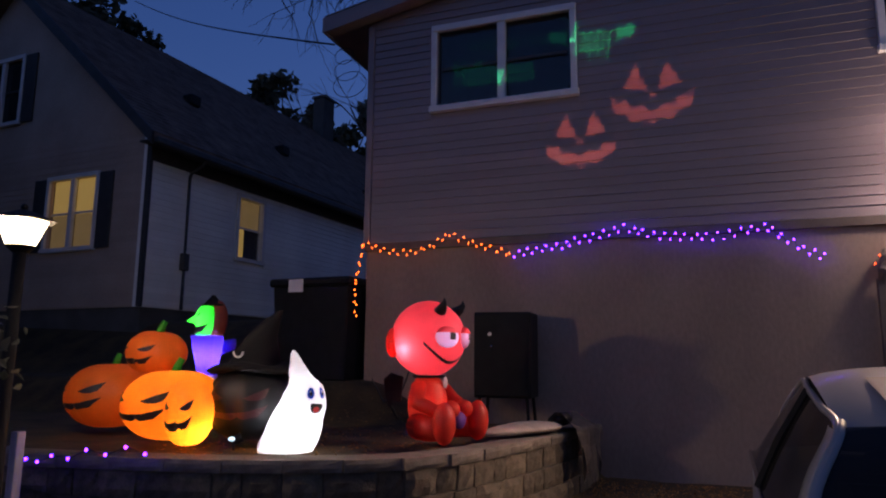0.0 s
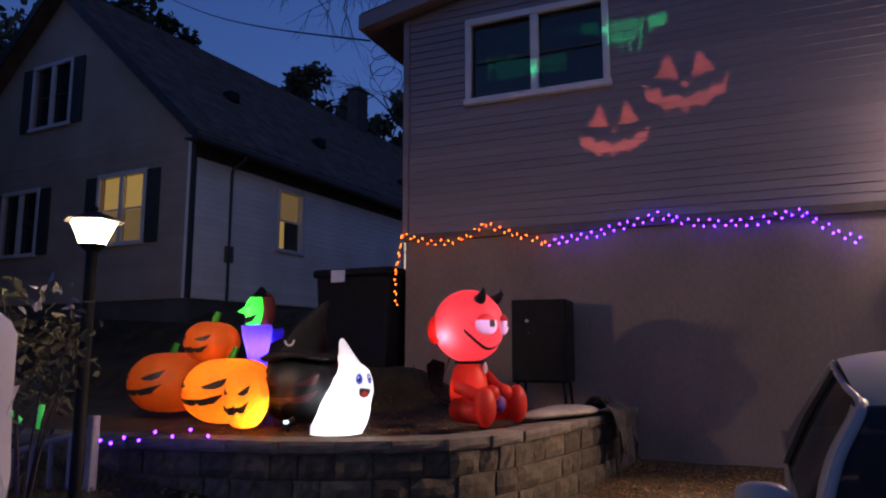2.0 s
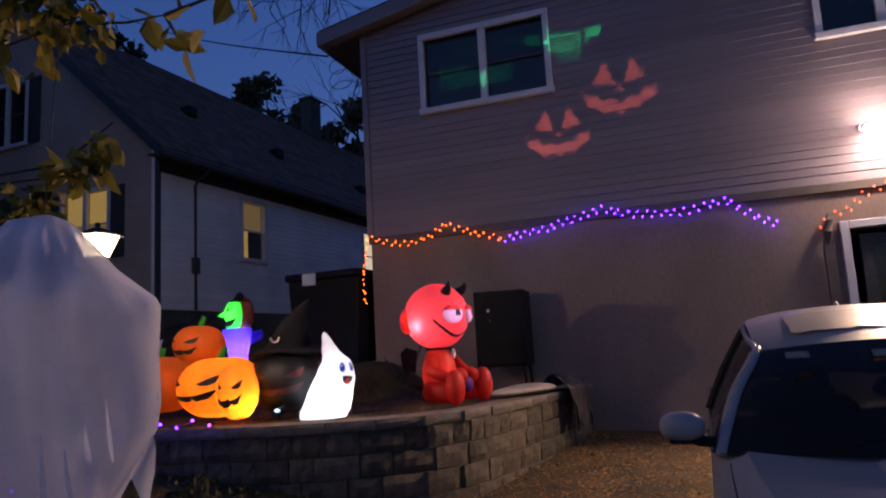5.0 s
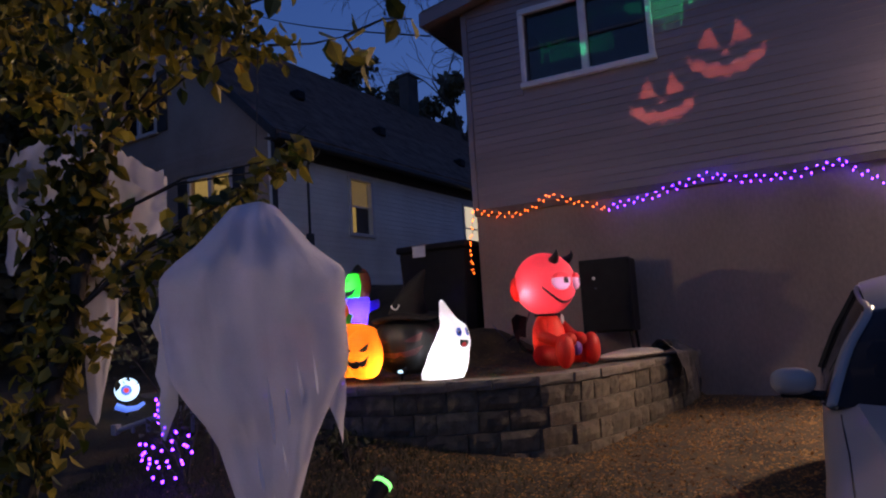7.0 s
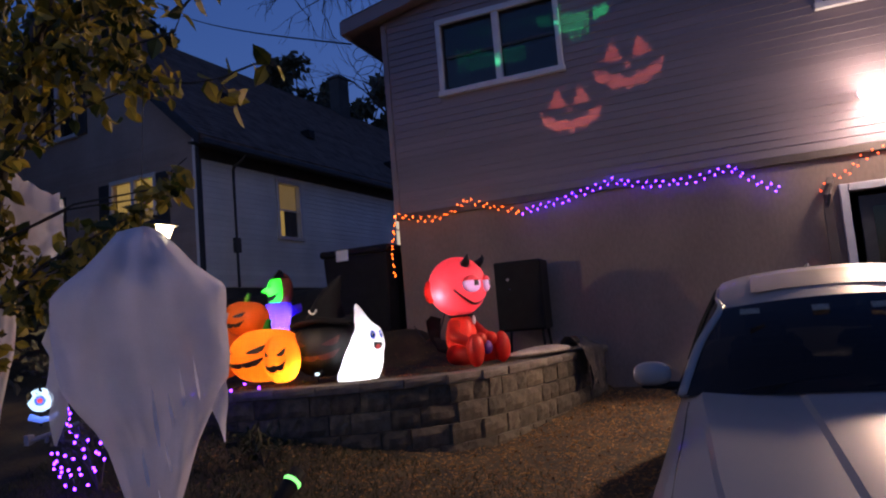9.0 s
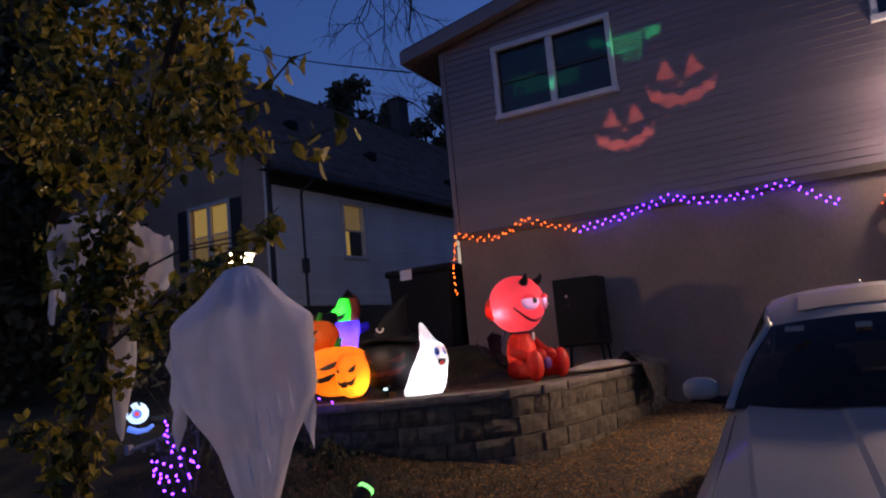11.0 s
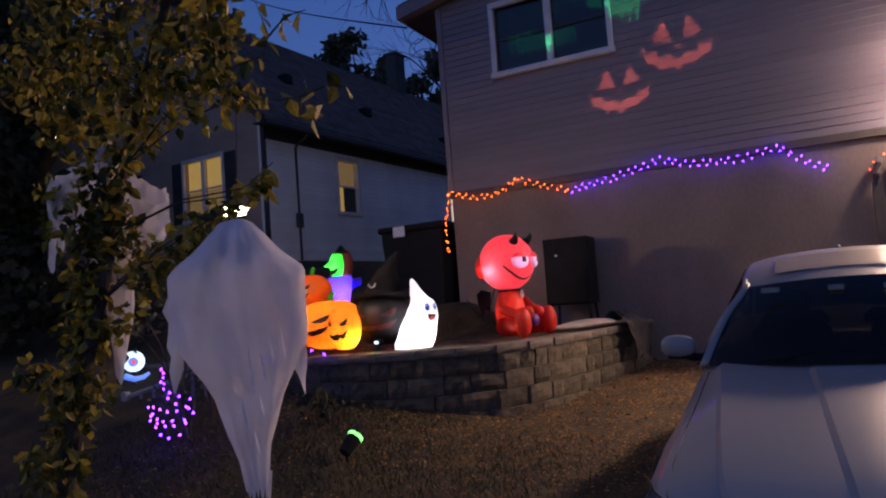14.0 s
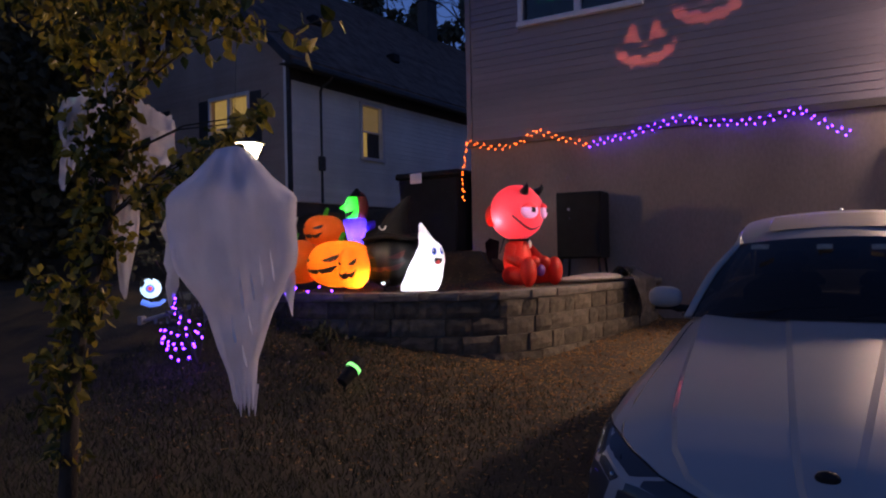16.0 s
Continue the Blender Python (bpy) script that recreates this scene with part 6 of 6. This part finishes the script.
for s in (-1, 1):
    a, b = Vector((s * 0.895, 1.92, 0.925)), Vector((s * 0.645, 2.5, 1.378))
    c2, d2 = Vector((s * 0.63, 3.9, 1.48)), Vector((s * 0.78, 4.45, 1.0))
    ctrl = [a, a.lerp(b, 0.5) + Vector((s * 0.015, 0, 0.035)), b + Vector((s * 0.002, 0.0, 0.0)), b.lerp(c2, 0.25) + Vector((s * 0.02, 0, 0.035)), b.lerp(c2, 0.6) + Vector((s * 0.025, 0, 0.045)), c2,
            c2.lerp(d2, 0.5) + Vector((s * 0.02, 0, 0.03)), d2]
    arcs = []
    for i in range(len(ctrl) - 1):
        p0, p1, p2, p3 = ctrl[max(i - 1, 0)], ctrl[i], ctrl[i + 1], ctrl[min(i + 2, len(ctrl) - 1)]
        for j in range(6):
            t = j / 6
            arcs.append(0.5 * (2 * p1 + (p2 - p0) * t + (2 * p0 - 5 * p1 + 4 * p2 - p3) * t * t + (3 * p1 - p0 - 3 * p2 + p3) * t ** 3))
    arcs.append(ctrl[-1])
    part("roof_rail", pipe(arcs, 0.017, 10), M_PAINT, car, "white pillar and roof edge in one sweep", smooth=True)
    part("pillar", pipe([p + Vector((s * -0.016, 0.01, 0)) for p in arcs[:14]], 0.027, 10, taper=0.022), M_PAINT, car, smooth=True)
    band = [[p + Vector((s * dx, dy, 0)) for dx, dy in ((0.012, -0.01), (0.022, 0.05), (0.022, 0.115), (0.004, 0.115), (0.0, 0.05), (0.012, -0.01))] for p in arcs[:13]]
    part("pillar_cover", sheet(band), M_PAINT, car, "broad white windshield pillar", smooth=True)
    belt = [Vector((s * 0.925, 1.95 + 2.45 * i / (len(arcs) - 1), 0.945 + 0.03 * i / (len(arcs) - 1))) for i in range(len(arcs))]
    for lo, hi in ((0, 23), (23, len(arcs) - 1)):
        rows = [[belt[i].lerp(arcs[i], k) + Vector((s * 0.015 * math.sin(math.pi * k), 0, 0)) for i in range(lo, hi + 1)] for k in (0, 0.25, 0.5, 0.75, 1)]
        part("side_window", sheet(rows), M_CARGLASS, car, smooth=True)
    part("centre_pillar", pipe([belt[23] + Vector((s * 0.004, 0, 0)), belt[23].lerp(arcs[23], 0.5) + Vector((s * 0.02, 0, 0)), arcs[23]], 0.03, 6), M_PLASTIC, car)
    part("window_trim", pipe([belt[0], belt[12], belt[30], belt[-1]], 0.012, 6), M_CHROME, car)
    part("door_handle", ball((s * 0.955, 2.95, 0.83), (0.02, 0.10, 0.018), u=12, v=8), M_PAINT, body, smooth=True)
    mir = part("mirror", ball((s * 1.06, 2.05, 1.045), (0.115, 0.075, 0.082), u=20, v=14, warp=lambda p: Vector((math.copysign(abs(p.x) ** 0.8, p.x), p.y * (0.45 if p.y > 0 else 1), math.copysign(abs(p.z) ** 0.8, p.z) * 0.92))), M_PAINT, car, "white door mirror", smooth=True)
    part("mirror_stalk", pipe([(s * 0.88, 2.08, 0.955), (s * 0.98, 2.07, 0.965), (s * 1.03, 2.06, 0.985)], 0.028, 8), M_PLASTIC, mir)
    part("mirror_base", box(s * 1.05 - 0.08, s * 1.05 + 0.08, 2.015, 2.07, 0.958, 0.982), M_PLASTIC, mir, "black lower mirror shell", bevel=0.01)
    part("mirror_glass", ball((s * 1.06, 2.086, 1.045), (0.098, 0.006, 0.066), u=16, v=10), M_CHROME, mir)
    lamp_rows = []
    for i in range(19):
        k = i / 18
        y = -0.296 + 0.62 * k
        hi = 0.50 + 0.17 * (1 - k) ** 0.7
        lo = 0.27 + 0.20 * k
        lamp_rows.append([car_point(y, lo + (hi - lo) * j / 8, s, 0.004) for j in range(9)])
    hl = part("headlight", sheet(lamp_rows), M_LENS, car, "dark swept-back headlight", smooth=True)
    for y, q in ((-0.20, 0.55), (-0.05, 0.53), (0.10, 0.50)):
        part("lamp_bowl", ball(car_point(y, q, s, -0.022), (0.028, 0.028, 0.012), u=14, v=8), M_CHROME, hl, smooth=True)
    part("lamp_trim", pipe([lamp_rows[i][8] for i in range(0, 19, 2)], 0.005, 5), M_PLASTIC, hl)
    part("grille", ball((s * 0.125, -0.30, 0.52), (0.105, 0.03, 0.085), u=18, v=10), M_PLASTIC, car, "dark kidney-shaped grille half")
    part("grille_ring", pipe([(s * 0.125 + 0.108 * math.cos(t), -0.314, 0.52 + 0.088 * math.sin(t)) for t in [2 * math.pi * j / 20 for j in range(21)]], 0.009, 6), M_CHROME, car, "chrome grille surround", smooth=True)
    part("hood_seam", pipe([car_point(y, 0.60, s, 0.001) for y in (-0.14, 0.1, 0.4, 0.8, 1.25, 1.6, 1.85)], 0.004, 4), M_PLASTIC, body)
    for wy in (0.66, 3.72):
        wh = part("wheel", rod((s * 0.74, wy, 0.325), (s * 0.93, wy, 0.325), 0.325, 0.325, 28), M_TYRE, car, "black tyre on a silver alloy wheel", bevel=0.02)
        part("rim", rod((s * 0.925, wy, 0.325), (s * 0.94, wy, 0.325), 0.215, 0.20, 24), M_ALLOY, wh)
        part("wheel_arch", pipe([(s * 0.932, wy + 0.375 * math.cos(t), 0.325 + 0.375 * math.sin(t)) for t in [math.pi * j / 14 for j in range(15)]], 0.022, 6), M_PLASTIC, body)
part("emblem", ball((0, -0.20, 0.672), (0.042, 0.03, 0.028), u=16, v=8), M_IRON, car, "small round dark emblem")
part("bumper_intake", car_skin(-0.29, -0.22, 0.10, 0.26, 3, 3, -1, 0.006), M_PLASTIC, car)
part("antenna", ball((0, 3.86, 1.575), (0.022, 0.085, 0.045), u=12, v=8), M_PAINT, car, "small fin antenna", smooth=True)
dash = part("dashboard", box(-0.72, 0.72, 1.75, 2.15, 0.78, 0.92), M_SEAT, car, bevel=0.04)
for sx in (-0.38, 0.38):
    for yy in (2.75, 3.6):
        st = part("seat", box(sx - 0.26, sx + 0.26, yy - 0.1, yy + 0.12, 0.5, 1.10), M_SEAT, car, bevel=0.06)
        part("headrest", box(sx - 0.13, sx + 0.13, yy + 0.0, yy + 0.1, 1.12, 1.27), M_SEAT, st, bevel=0.04)
part("rear_mirror", box(-0.11, 0.11, 2.33, 2.36, 1.28, 1.35), M_PLASTIC, car, bevel=0.01)
tilt = math.degrees(math.atan2(1.43 - 0.975, 2.36 - 1.60))
# thin pale plates stand in for reflections along the top of the windshield
for sx, sy, sz, sw2 in ((-0.074, 2.218, 1.345, 0.045), (-0.46, 2.23, 1.35, 0.055), (0.225, 2.207, 1.338, 0.04)):
    part("reflection_patch", box(-sw2, sw2, -0.028, 0.028, 0.030, 0.032), M_SCREEN_GLINT, car, "small pale painted reflection high on the windshield", at=pose(sx, sy, sz, tilt, 0, 0))
for s, x0 in ((-1, -0.55), (1, 0.05)):
    part("wiper", pipe([(x0, 1.66, 0.985), (x0 + 0.3, 1.72, 1.02), (x0 + 0.55, 1.80, 1.03)], 0.008, 5), M_PLASTIC, car)
car.matrix_world = pose(1.251, 0.946, -0.165, 2.4, 0, -1.0)

# ---- retaining wall of split-face blocks ----
rw = thing("retaining_wall", (0, 0, 0), "curved retaining wall of split-face concrete blocks with pale caps", "retaining wall", kind="structure")


def block_mesh(name, w, h, d, seed, material, rough=0.015):
    r = random.Random(seed)
    bm = bmesh.new()
    nx, nz = 4, 3
    fr = [[bm.verts.new((-w / 2 + w * i / nx, -d / 2 + (r.uniform(-rough, rough) if 0 < i < nx and 0 < j < nz else 0.010 + r.uniform(0, rough)), h * j / nz)) for i in range(nx + 1)] for j in range(nz + 1)]
    for a, b in zip(fr, fr[1:]):
        for i in range(nx):
            bm.faces.new((a[i], a[i + 1], b[i + 1], b[i]))
    bk = [[bm.verts.new((-w / 2 + w * i, d / 2, h * j)) for i in (0, 1)] for j in (0, 1)]
    bm.faces.new((bk[0][1], bk[0][0], bk[1][0], bk[1][1]))
    bm.faces.new([*fr[-1], bk[1][1], bk[1][0]])
    bm.faces.new([*fr[0][::-1], bk[0][0], bk[0][1]])
    bm.faces.new([*[row[0] for row in fr[::-1]], bk[0][0], bk[1][0]])
    bm.faces.new([*[row[-1] for row in fr], bk[1][1], bk[0][1]])
    me = bpy.data.meshes.new(name)
    bm.to_mesh(me)
    bm.free()
    me.materials.append(material)
    return me


cum = [0.0]
for (ax, ay), (bx, by) in zip(WALL, WALL[1:]):
    cum.append(cum[-1] + math.hypot(bx - ax, by - ay))


def along(s):
    k = max(j for j in range(len(cum) - 1) if cum[j] <= s + 1e-6)
    f = (s - cum[k]) / (cum[k + 1] - cum[k])
    (ax, ay), (bx, by) = WALL[k], WALL[k + 1]
    return ax + (bx - ax) * f, ay + (by - ay) * f, math.degrees(math.atan2(by - ay, bx - ax))


blocks = {w: [block_mesh("block", w - 0.008, 0.194, 0.24, 30 + i + int(w * 100), M_BLOCK) for i in range(4)] for w in (0.22, 0.30, 0.40)}
caps = [block_mesh("cap", 0.44, 0.092, 0.30, 60 + i, M_CAP, 0.008) for i in range(3)]
wr2 = random.Random(5)
for course in range(5):
    z = TOP - 0.095 - 0.20 * (course + 1)
    s = 0.0 - 0.17 * (course % 2) + 0.2
    while s < cum[-1] - 0.15:
        w = wr2.choice((0.30, 0.30, 0.40, 0.22))
        x, y, a = along(min(cum[-1] - 0.01, s + w / 2))
        if z + 0.2 > lawn(x, y) - 0.05:
            ob = new("block", wr2.choice(blocks[w]))
            ob.parent = rw
            n = Vector((math.sin(radians(a)), -math.cos(radians(a)), 0))
            off = -0.11 + 0.012 * course + wr2.uniform(-0.006, 0.008)
            ob.matrix_basis = pose(x + n.x * off, y + n.y * off, z, 0, 0, a + wr2.uniform(-1.2, 1.2))
        s += w
s = 0.1
while s < cum[-1] - 0.2:
    x, y, a = along(s + 0.22)
    ob = new("cap", wr2.choice(caps))
    ob.parent = rw
    n = Vector((math.sin(radians(a)), -math.cos(radians(a)), 0))
    ob.matrix_basis = pose(x - n.x * 0.12, y - n.y * 0.12, TOP - 0.093, 0, 0, a + wr2.uniform(-0.8, 0.8))
    s += 0.445

# ---- leaves and grass on the ground ----
lr = random.Random(17)
litter = bmesh.new()
count = 0
while count < 16000:
    x, y = lr.uniform(-4.5, 2.2), lr.uniform(1.2, 8.6)
    if side_of_wall(x, y) > -0.03:
        if count % 5 or x > -1.2:
            continue
        if side_of_wall(x, y) < 0.3:
            continue
    elif lr.random() > 0.25 + 0.75 * smooth01(y, 2.2, 4.4) * smooth01(x, -4.5, -1.8):
        continue
    count += 1
    d = Vector((lr.gauss(0, 1), lr.gauss(0, 1), lr.uniform(-0.1, 0.35)))
    leaf_shape(litter, Vector((x, y, height(x, y) + 0.008)), d, Vector((lr.gauss(0, 0.3), lr.gauss(0, 0.3), 1)), lr.uniform(0.02, 0.05), 0.6)
ll = part("leaf_litter", litter, M_LEAF_LITTER)
tagged(ll, "scattered dry amber leaves on the lawn and drive", "fallen leaves", kind="stuff")
blades = bmesh.new()
for _ in range(46000):
    x, y = lr.uniform(-5.2, 0.6), lr.uniform(-0.8, 4.6)
    if side_of_wall(x, y) > -0.05 or lr.random() < smooth01(x, -1.6, 0.4) or lr.random() < 0.75 * smooth01(y, 2.6, 4.4) * smooth01(x, -3.2, -1.6):
        continue
    p = Vector((x, y, height(x, y) - 0.005))
    h = lr.uniform(0.025, 0.08)
    lean = Vector((lr.gauss(0, 0.5), lr.gauss(0, 0.5), 0)) * h
    a = lr.uniform(0, 3.14)
    sd = Vector((math.cos(a), math.sin(a), 0)) * 0.004
    v = [blades.verts.new(q) for q in (p - sd, p + sd, p + lean + Vector((0, 0, h)))]
    blades.faces.new(v)
gr = part("grass", blades, M_GRASS)
tagged(gr, "short thin autumn grass", "grass", kind="stuff")
